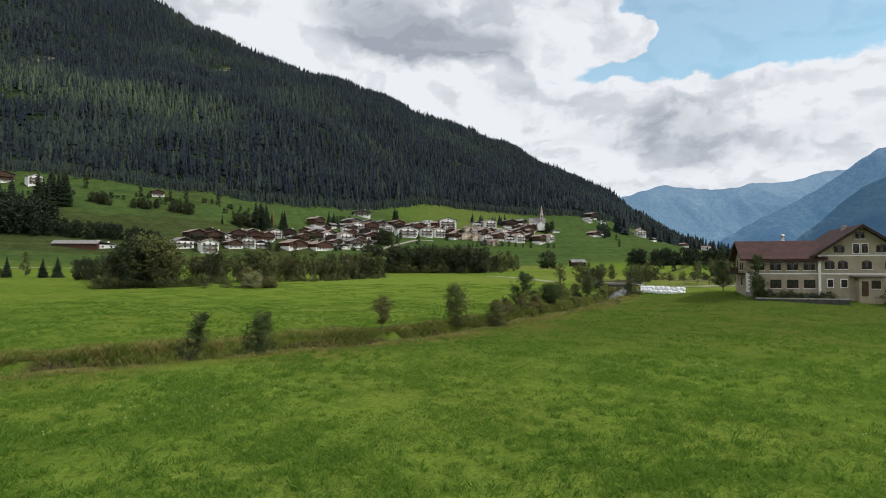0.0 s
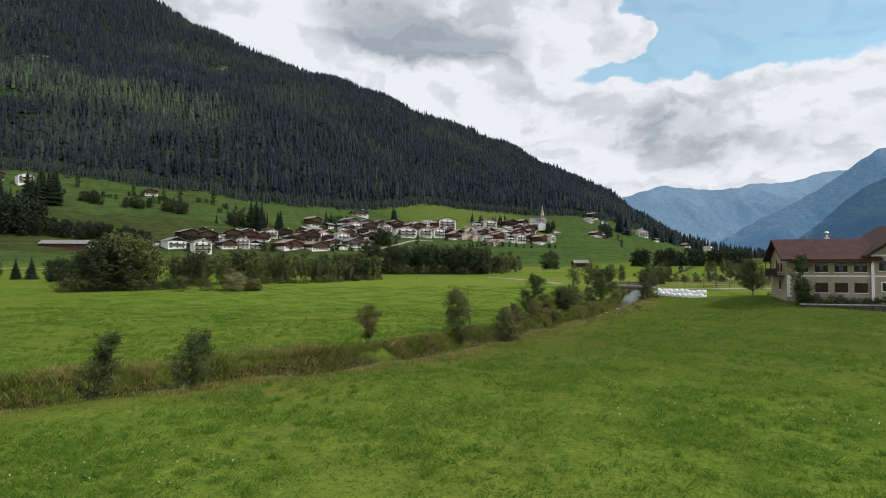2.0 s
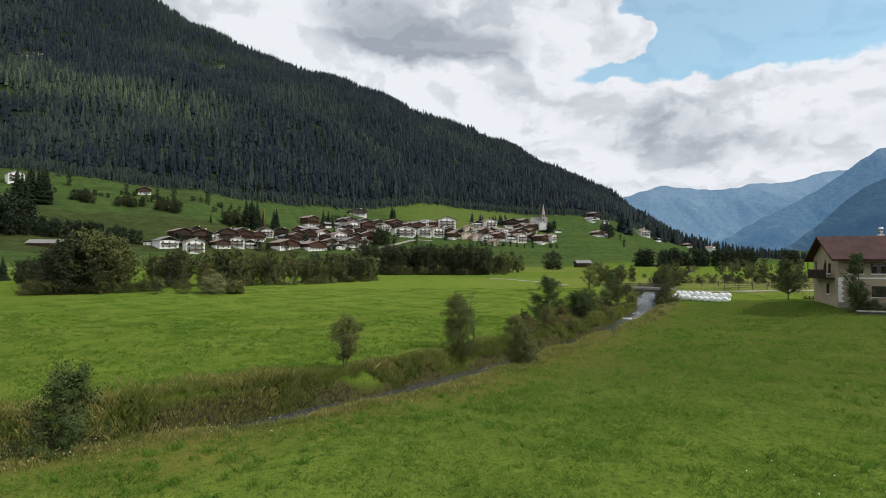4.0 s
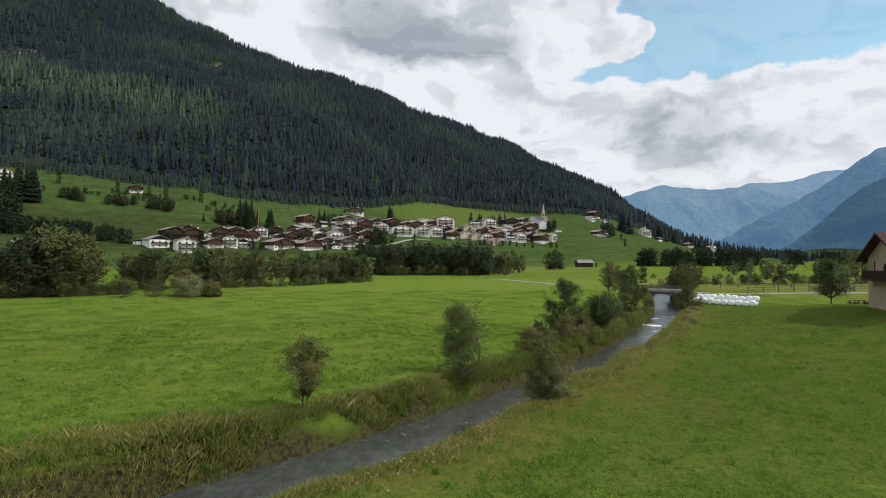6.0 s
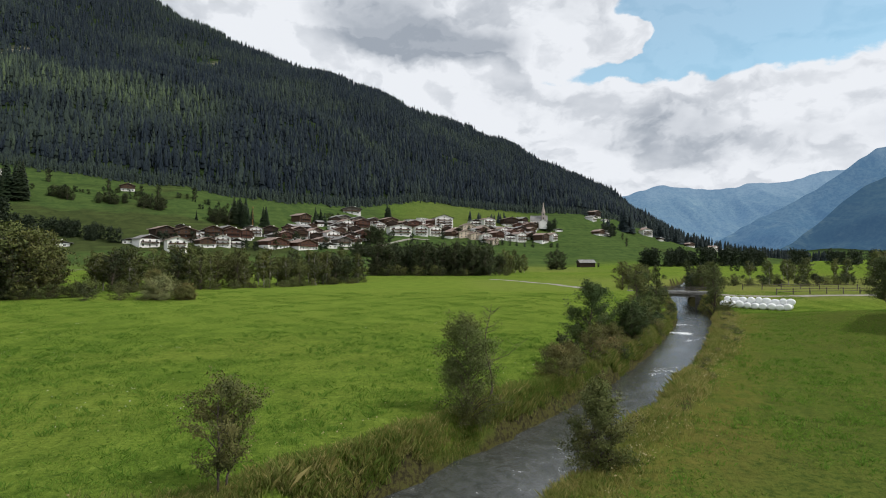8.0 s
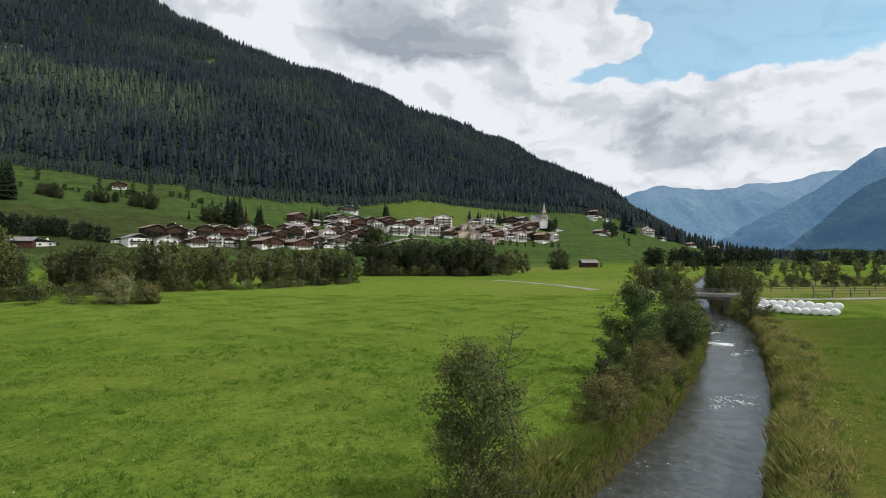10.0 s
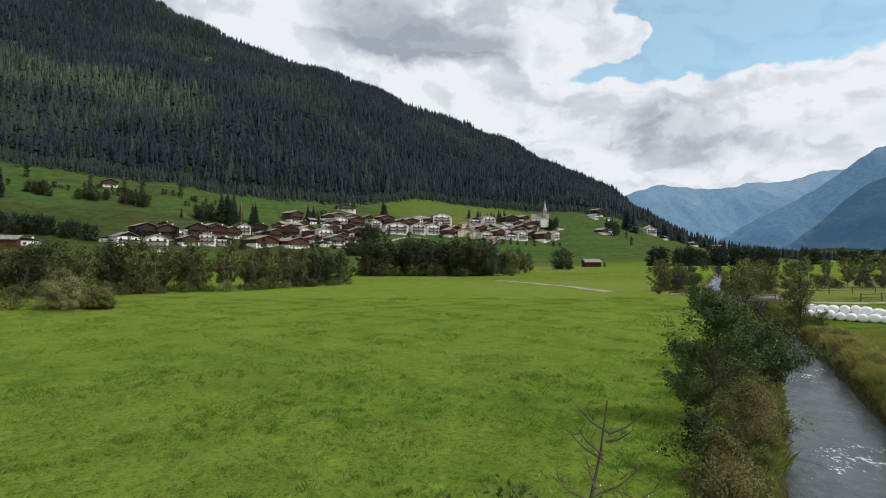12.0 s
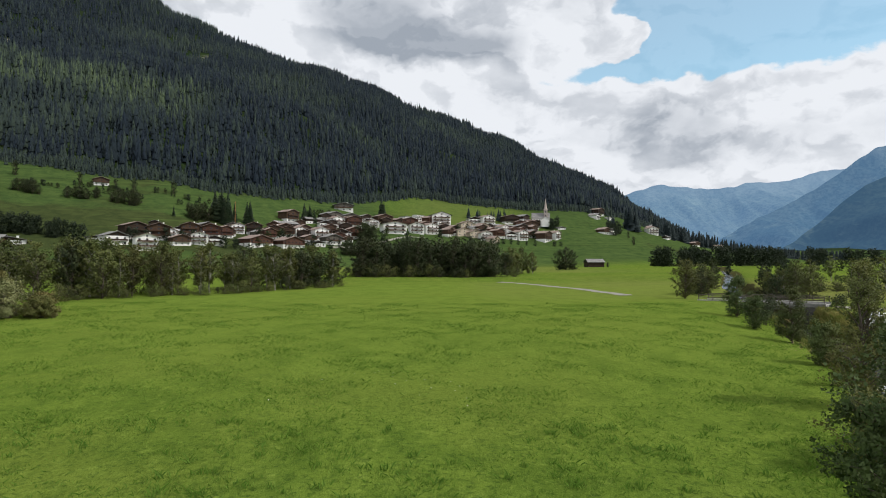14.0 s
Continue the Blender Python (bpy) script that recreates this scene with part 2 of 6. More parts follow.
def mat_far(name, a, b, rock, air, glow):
    """The backdrop of far mountains: woods, pale meadows and rock, bluish haze painted into emission and base colours.
    """
    m, n = material(name, 0.95, 0.0)
    p = n.add("ShaderNodeNewGeometry").outputs["Position"]
    k = n.noise(n.scaled(p, (1, 1, 0.6)), 0.006, 9, 0.66, 0.5)
    q = n.noise(n.scaled(p, (1, 0.6, 1.7), (310, 90, 40)), 0.0042, 8, 0.62, 0.7)
    high = n.add("ShaderNodeSeparateXYZ", p).outputs[2]
    r = n.ramp(n.math("ADD", high, n.math("MULTIPLY", n.math("SUBTRACT", k, 0.5), 420)), rock, rock + 260)
    wood = n.noise(p, 0.05, 5, 0.7)
    col = n.mix(n.ramp(n.math("ADD", n.math("MULTIPLY", k, 0.6), n.math("MULTIPLY", wood, 0.4)), 0.40, 0.60), (*a, 1), (*b, 1))
    col = n.mix(n.math("MULTIPLY", n.ramp(wood, 0.40, 0.56, 1, 0), 0.5), col, (0.012, 0.022, 0.024, 1))
    col = n.mix(n.math("MULTIPLY", r, 0.35), col, (0.20, 0.23, 0.24, 1))
    col = n.mix(n.math("MULTIPLY", n.ramp(q, 0.58, 0.72), 0.30), col, (0.24, 0.30, 0.24, 1))
    n.put(n.bsdf.inputs["Base Color"], col)
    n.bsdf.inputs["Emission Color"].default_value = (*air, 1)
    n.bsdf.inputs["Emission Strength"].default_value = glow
    return m


GROUND = mat_ground()
WATER = mat_water()
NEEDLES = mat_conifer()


# ---- mesh helpers ----
def mesh_object(name, verts, faces, mat, parent=None, smooth=False):
    """An object from arrays; faces is an array of equal-sized faces, or a list."""
    me = bpy.data.meshes.new(name)
    if isinstance(faces, np.ndarray):
        verts = np.asarray(verts, dtype=np.float32)
        k = faces.shape[1]
        me.vertices.add(len(verts))
        me.vertices.foreach_set("co", verts.ravel())
        me.loops.add(faces.size)
        me.loops.foreach_set("vertex_index", faces.astype(np.int32).ravel())
        me.polygons.add(len(faces))
        me.polygons.foreach_set("loop_start", np.arange(0, faces.size, k, dtype=np.int32))
        me.update(calc_edges=True)
    else:
        me.from_pydata([tuple(v) for v in verts], [], faces)
    if smooth:
        me.polygons.foreach_set("use_smooth", np.ones(len(me.polygons), dtype=bool))
    if mat:
        me.materials.append(mat)
    ob = new(name, me)
    ob.parent = parent
    return ob


def attribute(ob, name, values):
    a = ob.data.attributes.new(name, "FLOAT", "POINT")
    a.data.foreach_set("value", np.asarray(values, dtype=np.float32))


def part(name, bm, mat, parent=None, label="", smooth=False):
    """Links a bmesh as one mesh object under a thing or a part."""
    me = bpy.data.meshes.new(name)
    bm.to_mesh(me)
    bm.free()
    if smooth:
        me.polygons.foreach_set("use_smooth", np.ones(len(me.polygons), dtype=bool))
    me.materials.append(mat)
    ob = new(name, me)
    ob.parent = parent
    if label:
        ob["label"] = label
    return ob


def add_box(bm, x0, x1, y0, y1, z0, z1, bevel=0.0):
    vs = [bm.verts.new((x, y, z)) for z in (z0, z1) for x, y in ((x0, y0), (x1, y0), (x1, y1), (x0, y1))]
    fs = [bm.faces.new([vs[i] for i in f]) for f in ((3, 2, 1, 0), (4, 5, 6, 7), (0, 1, 5, 4), (1, 2, 6, 5), (2, 3, 7, 6), (3, 0, 4, 7))]
    if bevel:
        bmesh.ops.bevel(bm, geom=list({e for f in fs for e in f.edges}), offset=bevel, segments=1, affect="EDGES")
    return bm


def box(*a, **k):
    return add_box(bmesh.new(), *a, **k)


# ---- the lie of the land ----
RIVER_Y = [-40, 0, 20, 29, 34, 38.5, 41.9, 44.5, 46.8, 50, 54, 58, 62, 66, 70, 75, 80, 86, 92, 100, 110, 120, 126, 138, 150, 164, 220, 330, 500]
RIVER_X = [-110, -62, -40, -30.5, -27, -22.4, -17.8, -13.4, -10.4, -7.1, -4.4, -1.5, 1.5, 4.4, 7.0, 9.9, 13, 16.6, 19.85, 23.95, 28.75, 33.5, 36.3, 40.3, 43.5, 48.5, 72, 125, 200]
FOOT_X = [-3000, -900, -400, -200, -100, 0, 100, 200, 300, 420, 600, 900]
FOOT_Y = [120, 170, 235, 300, 370, 440, 500, 560, 640, 760, 1000, 1500]
EDGE_X = [-3000, -900, -402, -289, -205, -136, -14, 84, 160, 235, 330, 450, 600, 900]
EDGE_Y = [450, 500, 540, 530, 560, 585, 780, 800, 800, 850, 950, 1150, 1400, 1900]
EDGE_Z = [190, 140, 95, 85, 76, 62, 89, 76, 78, 72, 55, 48, 50, 60]
CREST_X = [-3000, -1300, -735, -505, -217, 10, 184, 300, 420, 500, 600, 800]
CREST_Z = [1500, 960, 690, 560, 466, 373, 306, 244, 178, 120, 85, 70]


def ease(a, b, v):
    t = np.clip((v - a) / (b - a), 0, 1)
    return t * t * (3 - 2 * t)


def curve(xs, ys, v, soft):
    """Straight pieces through the given places, rounded off by averaging."""
    return sum(np.interp(v + o * soft, xs, ys) * w for o, w in ((-1, .15), (-.5, .2), (0, .3), (.5, .2), (1, .15)))


def river_distance(x, y):
    """Distance from the river's middle line (negative on its right bank), and the water's height there."""
    ys = np.linspace(-40, 500, 700)
    xs = curve(RIVER_Y, RIVER_X, ys, 7.0)
    d = np.full(np.shape(x), 1e9)
    sign = np.where(x < np.interp(y, ys, xs), 1.0, -1.0)
    for i in range(0, 700, 2):
        d = np.minimum(d, np.hypot(x - xs[i], y - ys[i]))
    return d * sign


def half_width(y):
    """Half the water's width along the river."""
    return np.interp(y, [43, 47, 51, 56, 60, 66, 76, 85, 120], [2.8, 3.0, 3.5, 3.5, 3.15, 2.9, 2.5, 2.3, 2.4])


def bank_distance(x, y):
    """Distance from the middle of a river of one width; the field bank slopes more gently than the meadow bank."""
    d = river_distance(x, y)
    a = np.abs(d) + 2.6 - half_width(y)
    a = np.where((d < 0) & (a > 2.6), 2.6 + (a - 2.6) * 0.68, a)
    return np.maximum(0, a + 0.3 * wobble(x, y, 2.0))


def water_level(y):
    return np.interp(y, [-40, 20, 55, 75, 117, 135, 200, 330, 500], [-1.9, -1.5, -1.2, -1.1, -0.75, -0.5, 0.6, 3.3, 6.6])


def wobble(x, y, s):
    return np.sin(x / s + 1.3 * np.sin(y / (1.7 * s))) * np.cos(y / (1.2 * s) + 0.9 * np.sin(x / (1.4 * s)))


def height(x, y, river=True):
    x, y = np.asarray(x, dtype=float), np.asarray(y, dtype=float)
    r = ease(20, 35, x)
    floor = 0.7 + 2.0 * ease(85 + 40 * r, 165 - 13 * r, y) + 0.0155 * np.maximum(0, y - 165) + 0.008 * np.maximum(0, -x - 20)
    floor = floor + 0.010 * np.maximum(0, y - 900) + 0.10 * wobble(x, y, 9.0) + 0.05 * wobble(y, x, 3.1)
    floor = floor + 0.9 * ease(30, 46, x) * ease(60, 86, y) * ease(124, 104, y) + 1.0 * ease(36, 47, x) * ease(78, 90, y) * ease(134, 98, y)
    y1 = curve(FOOT_X, FOOT_Y, x, 60)
    y2 = curve(EDGE_X, EDGE_Y, x, 40)
    z2 = curve(EDGE_X, EDGE_Z, x, 40)
    y3 = np.maximum(1500, y2 + 500)
    z3 = curve(CREST_X, CREST_Z, x, 60)
    base = 0.7 + 2.0 + 0.0155 * np.maximum(0, y1 - 165)
    t1 = np.clip((y - y1) / (y2 - y1), 0, 1)
    hill = np.where(y > y1, (z2 - base) * t1 ** 1.35, 0)
    t2 = np.clip((y - y2) / (y3 - y2), 0, 1)
    z3 = z3 - 11 + 4 * np.sin(x / 47) + 3 * np.sin(x / 23 + 1)
    mount = (z3 - z2) * (t2 ** 0.93) + t2 * (1 - t2) * (50 * wobble(x, y, 110) + 26 * wobble(y, x, 47))
    over = np.maximum(0, y - y3)
    z = np.where(y < y1, floor, np.where(y < y2, base + hill, z2 + mount - 0.30 * over))
    z = np.where(over > 0, np.maximum(z, 30 + 0.012 * y), z)
    z = z + ease(y1 - 40, y1 + 60, y) * (1 - t2) * (2.2 * wobble(x, y, 28) + 0.8 * wobble(y, x, 11))
    if river:
        near = (np.abs(x) < 230) & (y < 505) & (y > -45)
        d = np.full(x.shape, 99.0)
        d[near] = bank_distance(x[near], y[near])
        wl = water_level(y)
        lip = 0.06 * ease(8, 5, d) * ease(3, 5, d)
        z = np.where(d < 8, (wl - 0.7) + (z + lip - wl + 0.7) * ease(2.25, 3.25, d), z + lip)
    return z


def bare_rock(x, y):
    """Rocky gaps in the mountain's forest."""
    r = np.minimum(np.hypot((x + 462) / 26, (y - 1195) / 60), np.hypot((x + 620) / 22, (y - 905) / 26))
    return ease(1.25, 0.7, r + 0.25 * wobble(x, y, 9))


def build_ground():
    def axis(fine0, fine1, step, lo, hi, grow):
        out = list(np.arange(fine0, fine1, step))
        s, v = step, fine1
        while v < hi:
            out.append(v)
            s = min(s * grow, 60)
            v += s
        out.append(hi)
        s, v = step, fine0
        while v > lo:
            s = min(s * grow, 60)
            v -= s
            out.insert(0, v)
        return np.array(out)

    xs = axis(-62, 62, 0.8, -2900, 3200, 1.045)
    ys = axis(8, 160, 0.8, -400, 4600, 1.03)
    gx, gy = np.meshgrid(xs, ys)
    gx, gy = gx.ravel(), gy.ravel()
    z = height(gx, gy)
    nx, ny = len(xs), len(ys)
    i = np.arange(nx * ny).reshape(ny, nx)
    faces = np.stack([i[:-1, :-1], i[:-1, 1:], i[1:, 1:], i[1:, :-1]], -1).reshape(-1, 4)
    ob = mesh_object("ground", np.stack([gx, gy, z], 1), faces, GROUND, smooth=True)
    y2 = curve(EDGE_X, EDGE_Y, gx, 40)
    clear = wobble(gx, gy, 70) + 0.6 * wobble(gy, gx, 31)
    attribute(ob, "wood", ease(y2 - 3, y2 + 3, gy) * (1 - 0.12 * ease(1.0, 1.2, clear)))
    near = (np.abs(gx) < 230) & (gy < 505) & (gy > -45)
    d = np.full(gx.shape, 99.0)
    d[near] = bank_distance(gx[near], gy[near])
    right = gx - curve(RIVER_Y, RIVER_X, gy, 7.0)
    attribute(ob, "bank", ease(3.9, 3.0, d + 0.5 * wobble(gx, gy, 3.0) + 0.3 * ease(0, -2, right)))
    y1 = curve(FOOT_X, FOOT_Y, gx, 60)
    hill = ease(y1 - 10, y1 + 40, gy)
    up = np.clip((gy - y1) / (y2 - y1), 0, 1)
    strip = 0.30 + 0.45 * ease(0.20, 0.26, up) * ease(0.66, 0.60, up) * ease(-30, -150, gx)
    # extent of the painted cloud shade, right of the river
    attribute(ob, "rough", ease(4, 7, right) * ease(30, 62, gy) * ease(128, 116, gy) * 0.8)
    attribute(ob, "hill", hill * (1 - 0.45 * ease(-75, -45, gx) * ease(640, 670, gy) * ease(130, 90, gx)))
    attribute(ob, "strip", np.clip(strip + 0.16 * wobble(gx, gy, 60) + 0.12 * wobble(gy, gx, 23), 0, 1))
    attribute(ob, "bare", bare_rock(gx, gy))
    attribute(ob, "edge", ease(3.0, 3.8, d) * ease(6.8, 4.6, d + 0.7 * wobble(gx, gy, 2.1)) * ease(0, 2, right) * ease(20, 34, gy) * ease(132, 120, gy))
    # where the sunlight is painted: left of the river, beyond the near meadow
    attribute(ob, "sunlit", 0.8 * ease(-2, -7, right) * ease(-75, -35, gx) * ease(84, 122, gy) * ease(240, 190, gy))
    hay = ease(136, 142, gy) * ease(30, 40, gx) * ease(300, 160, gy) * 0.7 + ease(-60, 0, gx) * ease(600, 640, gy) * ease(140, 60, gx) * 0.5
    hay = hay + 0.6 * ease(-80, -40, gx) * ease(300, 340, gy) * ease(560, 500, gy) * ease(110, 60, gx) + 0.7 * ease(150, 165, gy) * ease(3, 12, gx) * ease(230, 200, gy)
    attribute(ob, "hay", np.clip(hay, 0, 1))
    tagged(ob, "green cut-grass valley meadow rising to a wooded mountain slope", "ground", kind="structure")


def build_water():
    ys = np.linspace(-40, 420, 460)
    xs = curve(RIVER_Y, RIVER_X, ys, 7.0)
    across = np.linspace(-5.2, 5.2, 19)
    tx, ty = np.gradient(xs), np.gradient(ys)
    ln = np.hypot(tx, ty)
    nx, ny = ty / ln, -tx / ln
    vx = xs[:, None] + across[None] * nx[:, None]
    vy = ys[:, None] + across[None] * ny[:, None]
    vz = water_level(vy) + 0.05 * wobble(vx, vy, 0.9) + 0.03 * wobble(vy, vx, 0.4)
    spots = np.clip(wobble(vx, vy, 1.3) + 0.6 * wobble(vy, vx, 0.6), -1, 1)
    foam = (0.2 + 0.8 * spots) * (0.40 * ease(76, 92, vy) * ease(134, 122, vy) + 0.6 * ease(-0.2, 0.7, wobble(vx, vy, 3.7)) * ease(102, 108, vy) * ease(122, 114, vy)) + 0.30 * wobble(vx, vy, 2.3)
    i = np.arange(vx.size).reshape(vx.shape)
    faces = np.stack([i[:-1, :-1], i[:-1, 1:], i[1:, 1:], i[1:, :-1]], -1).reshape(-1, 4)
    ob = mesh_object("water", np.stack([vx.ravel(), vy.ravel(), vz.ravel()], 1), faces, WATER, smooth=True)
    attribute(ob, "foam", foam.ravel())
    tagged(ob, "grey shallow river with small white rapids between grassy banks", "river", kind="structure")


def build_far_range(name, y0, xs, zs, mat, label, seed, depth=1200, rugged=1.0):
    """A far mountain range: a ridge with branching spurs running down to the valley."""
    rng = np.random.default_rng(seed)
    gx = np.linspace(xs[0], xs[-1], 320)
    t = np.linspace(0, 1, 70) ** 1.2
    crest = np.interp(gx, xs, zs)
    crest = np.convolve(np.pad(crest, 4, mode="edge"), np.ones(9) / 9, "valid")
    for k in range(9):
        crest = crest + rugged * rng.uniform(2, 5) / (1 + k * 0.35) * np.sin(gx / (130 / (k + 1)) + rng.uniform(0, 6))
    X, T = np.meshgrid(gx, t)
    spur = np.zeros_like(X)
    bend = 0.9 * np.sin(X / 240 + 4 * T + seed) + 0.6 * np.sin(X / 90 + 9 * T) + 0.35 * np.sin(X / 41 - 14 * T)
    for size, amp in ((330, 1.0), (170, 0.55), (74, 0.22), (37, 0.10)):
        u = X / size + T * rng.uniform(-2.5, 2.5) + rng.uniform(0, 6) + bend * 90 / size * 0.5
        spur = spur + amp * (1 - 1.6 * np.abs(np.sin(u)))
    lift = np.clip(T * 3.2, 0, 1) * (1 - T) ** 0.7
    Z = crest[None] * (1 - T ** 0.80) + 58 * lift * spur
    Z = np.minimum(Z, crest[None] * (1 - 0.30 * T) - 2 * (T > 0))
    Y = y0 - depth * T - 90 * spur * lift
    i = np.arange(X.size).reshape(X.shape)
    faces = np.stack([i[:-1, :-1], i[1:, :-1], i[1:, 1:], i[:-1, 1:]], -1).reshape(-1, 4)
    ob = mesh_object(name, np.stack([X.ravel(), Y.ravel(), Z.ravel()], 1), faces, mat, smooth=True)
    tagged(ob, label, "mountain", kind="structure")


build_ground()
build_water()
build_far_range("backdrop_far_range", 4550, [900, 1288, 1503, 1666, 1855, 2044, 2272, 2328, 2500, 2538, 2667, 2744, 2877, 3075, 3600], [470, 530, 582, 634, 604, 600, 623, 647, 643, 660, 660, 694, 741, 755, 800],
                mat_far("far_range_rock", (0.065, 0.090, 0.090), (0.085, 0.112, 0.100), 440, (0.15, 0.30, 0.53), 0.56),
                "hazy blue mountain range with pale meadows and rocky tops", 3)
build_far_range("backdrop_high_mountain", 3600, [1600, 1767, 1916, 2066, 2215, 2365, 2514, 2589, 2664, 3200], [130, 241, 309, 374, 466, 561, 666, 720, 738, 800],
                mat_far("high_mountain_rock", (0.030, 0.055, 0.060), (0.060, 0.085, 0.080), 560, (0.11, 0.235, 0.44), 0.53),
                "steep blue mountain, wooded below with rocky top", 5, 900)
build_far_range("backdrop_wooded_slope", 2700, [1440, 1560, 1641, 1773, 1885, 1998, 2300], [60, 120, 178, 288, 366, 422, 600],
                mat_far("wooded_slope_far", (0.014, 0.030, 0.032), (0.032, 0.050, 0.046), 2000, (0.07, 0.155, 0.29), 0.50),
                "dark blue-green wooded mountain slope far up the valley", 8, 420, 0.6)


# ---- woods ----
def conifer_template(tiers, sides, seed):
    """Verts and triangles of a spruce one metre high: ragged drooping tiers of branches."""
    rng = np.random.default_rng(seed)
    v, f = [], []
    for k in range(tiers):
        a = k / tiers
        z0, z1 = 0.06 + 0.94 * a * 0.97, min(1.0, 0.06 + 0.94 * (a + 1.75 / tiers))
        r = 0.165 * (1 - a) ** 0.85 + 0.012
        top = len(v)
        v.append((rng.normal(0, 0.004), rng.normal(0, 0.004), z1))
        for s in range(sides):
            w = 2 * math.pi * (s + rng.uniform(-0.3, 0.3)) / sides + k
            rr = r * (rng.uniform(0.55, 1.25))
            v.append((rr * math.cos(w), rr * math.sin(w), z0 + rng.uniform(-0.03, 0.05) / tiers * 4))
        for s in range(sides):
            f.append((top, top + 1 + s, top + 1 + (s + 1) % sides))
    return np.array(v), np.array(f)


def conifer_mesh(name, x, y, h, tone, tiers, sides, seed, slim=1.0):
    rng = np.random.default_rng(seed)
    temps = [conifer_template(tiers, sides, seed + i) for i in range(5)]
    z = height(x, y, False) - 0.06 * h
    pick = rng.integers(0, 5, len(x))
    V, F, T, base = [], [], [], 0
    for k, (tv, tf) in enumerate(temps):
        s = np.where(pick == k)[0]
        if len(s) == 0:
            continue
        w = rng.uniform(0, 6.28, len(s))
        fat = h[s] * rng.uniform(0.7, 1.45, len(s)) * slim
        c, sn = np.cos(w) * fat, np.sin(w) * fat
        px = x[s, None] + tv[None, :, 0] * c[:, None] - tv[None, :, 1] * sn[:, None]
        py = y[s, None] + tv[None, :, 0] * sn[:, None] + tv[None, :, 1] * c[:, None]
        pz = z[s, None] + tv[None, :, 2] * h[s, None]
        V.append(np.stack([px, py, pz], -1).reshape(-1, 3))
        F.append((tf[None] + (np.arange(len(s)) * len(tv))[:, None, None]).reshape(-1, 3) + base)
        T.append(np.repeat(tone[s], len(tv)))
        base += len(s) * len(tv)
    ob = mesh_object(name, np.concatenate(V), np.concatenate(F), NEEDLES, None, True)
    attribute(ob, "tone", np.concatenate(T))
    return ob


def build_forest():
    rng = np.random.default_rng(11)
    n = 72000
    x = rng.uniform(-1250, 700, n)
    t = rng.uniform(0, 1, n)
    y2, yc = curve(EDGE_X, EDGE_Y, x, 40), None
    yc = np.maximum(1500, y2 + 500)
    y = y2 + 4 + (yc - y2 + 25) * t
    # keep what the valley can see
    keep = (np.abs(x) < 0.80 * y + 20) & (x < 0.36 * y + 90)
    clear = wobble(x, y, 70) + 0.6 * wobble(y, x, 31)
    keep &= ~((clear > 1.02) & (y > y2 + 60) & (rng.random(n) < 0.8))
    keep &= ~((bare_rock(x, y) > 0.3) & (rng.random(n) < 0.85))
    x, y, y2, clear = x[keep], y[keep], y2[keep], clear[keep]
    far = (y - y2) / 900
    h = rng.triangular(7, 15, 25, len(x)) * (1 - 0.12 * far) * (1 + 0.22 * wobble(x, y, 17))
    larch_and_sunlit = ease(0.15, 0.9, wobble(x + 40, y, 85) + 0.5 * wobble(y, x, 37))
    # the band on the left slope is a sunlit patch, painted as paler trees
    larch_and_sunlit = np.maximum(0.45 * larch_and_sunlit, 1.25 * ease(700, 750, y + 20 * wobble(x, y, 40)) * ease(880, 820, y) * ease(-240, -330, x))
    tone = np.clip(0.28 * rng.random(len(x)) ** 3 + larch_and_sunlit * (0.06 + 0.60 * rng.random(len(x)) ** 1.5), 0, 1)
    # low young growth along the wood's edge
    m = 5200
    ex = rng.uniform(-460, 420, m)
    ey = curve(EDGE_X, EDGE_Y, ex, 40) + rng.normal(2, 3.5, m)
    x, y = np.append(x, ex), np.append(y, ey)
    h, tone = np.append(h, rng.uniform(3.5, 10, m)), np.append(tone, 0.1 + 0.3 * rng.random(m))
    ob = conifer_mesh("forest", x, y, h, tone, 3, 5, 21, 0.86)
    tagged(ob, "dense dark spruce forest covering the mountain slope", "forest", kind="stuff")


build_forest()


# ---- materials of the things ----
PLASTER_CREAM = mat_plain("beige_plaster", (0.31, 0.262, 0.188), (0.40, 0.340, 0.25), 0.8, 0.9, 0.1, 0.15, 12)
PLASTER_WHITE = mat_plain("white_plaster", (0.74, 0.73, 0.71), (0.84, 0.83, 0.81), 0.7, 0.9, 0.1, 0.15, 12)
PLASTER_TAN = mat_plain("tan_plaster", (0.48, 0.40, 0.31), (0.58, 0.50, 0.40), 0.7, 0.9, 0.1, 0.15, 12)
STONE_GREY = mat_plain("grey_stone", (0.17, 0.165, 0.15), (0.30, 0.29, 0.27), 2.0, 0.9, 0.15, 0.4, 14)
STONE_DARK = mat_plain("dark_field_stone", (0.055, 0.055, 0.050), (0.11, 0.105, 0.095), 2.0, 0.9, 0.15, 0.4, 14)
CONCRETE = mat_plain("weathered_concrete", (0.24, 0.235, 0.22), (0.38, 0.37, 0.35), 1.2, 0.85, 0.2, 0.3, 18)
WOOD_DARK = mat_plain("dark_brown_timber", (0.024, 0.016, 0.011), (0.050, 0.031, 0.021), 1.5, 0.75, 0.2, 0.3, 20)
WOOD_BROWN = mat_plain("brown_timber", (0.050, 0.029, 0.018), (0.086, 0.051, 0.033), 1.5, 0.75, 0.2, 0.3, 20)
WOOD_RED = mat_plain("red_brown_timber", (0.063, 0.030, 0.021), (0.096, 0.046, 0.031), 1.5, 0.75, 0.2, 0.3, 20)
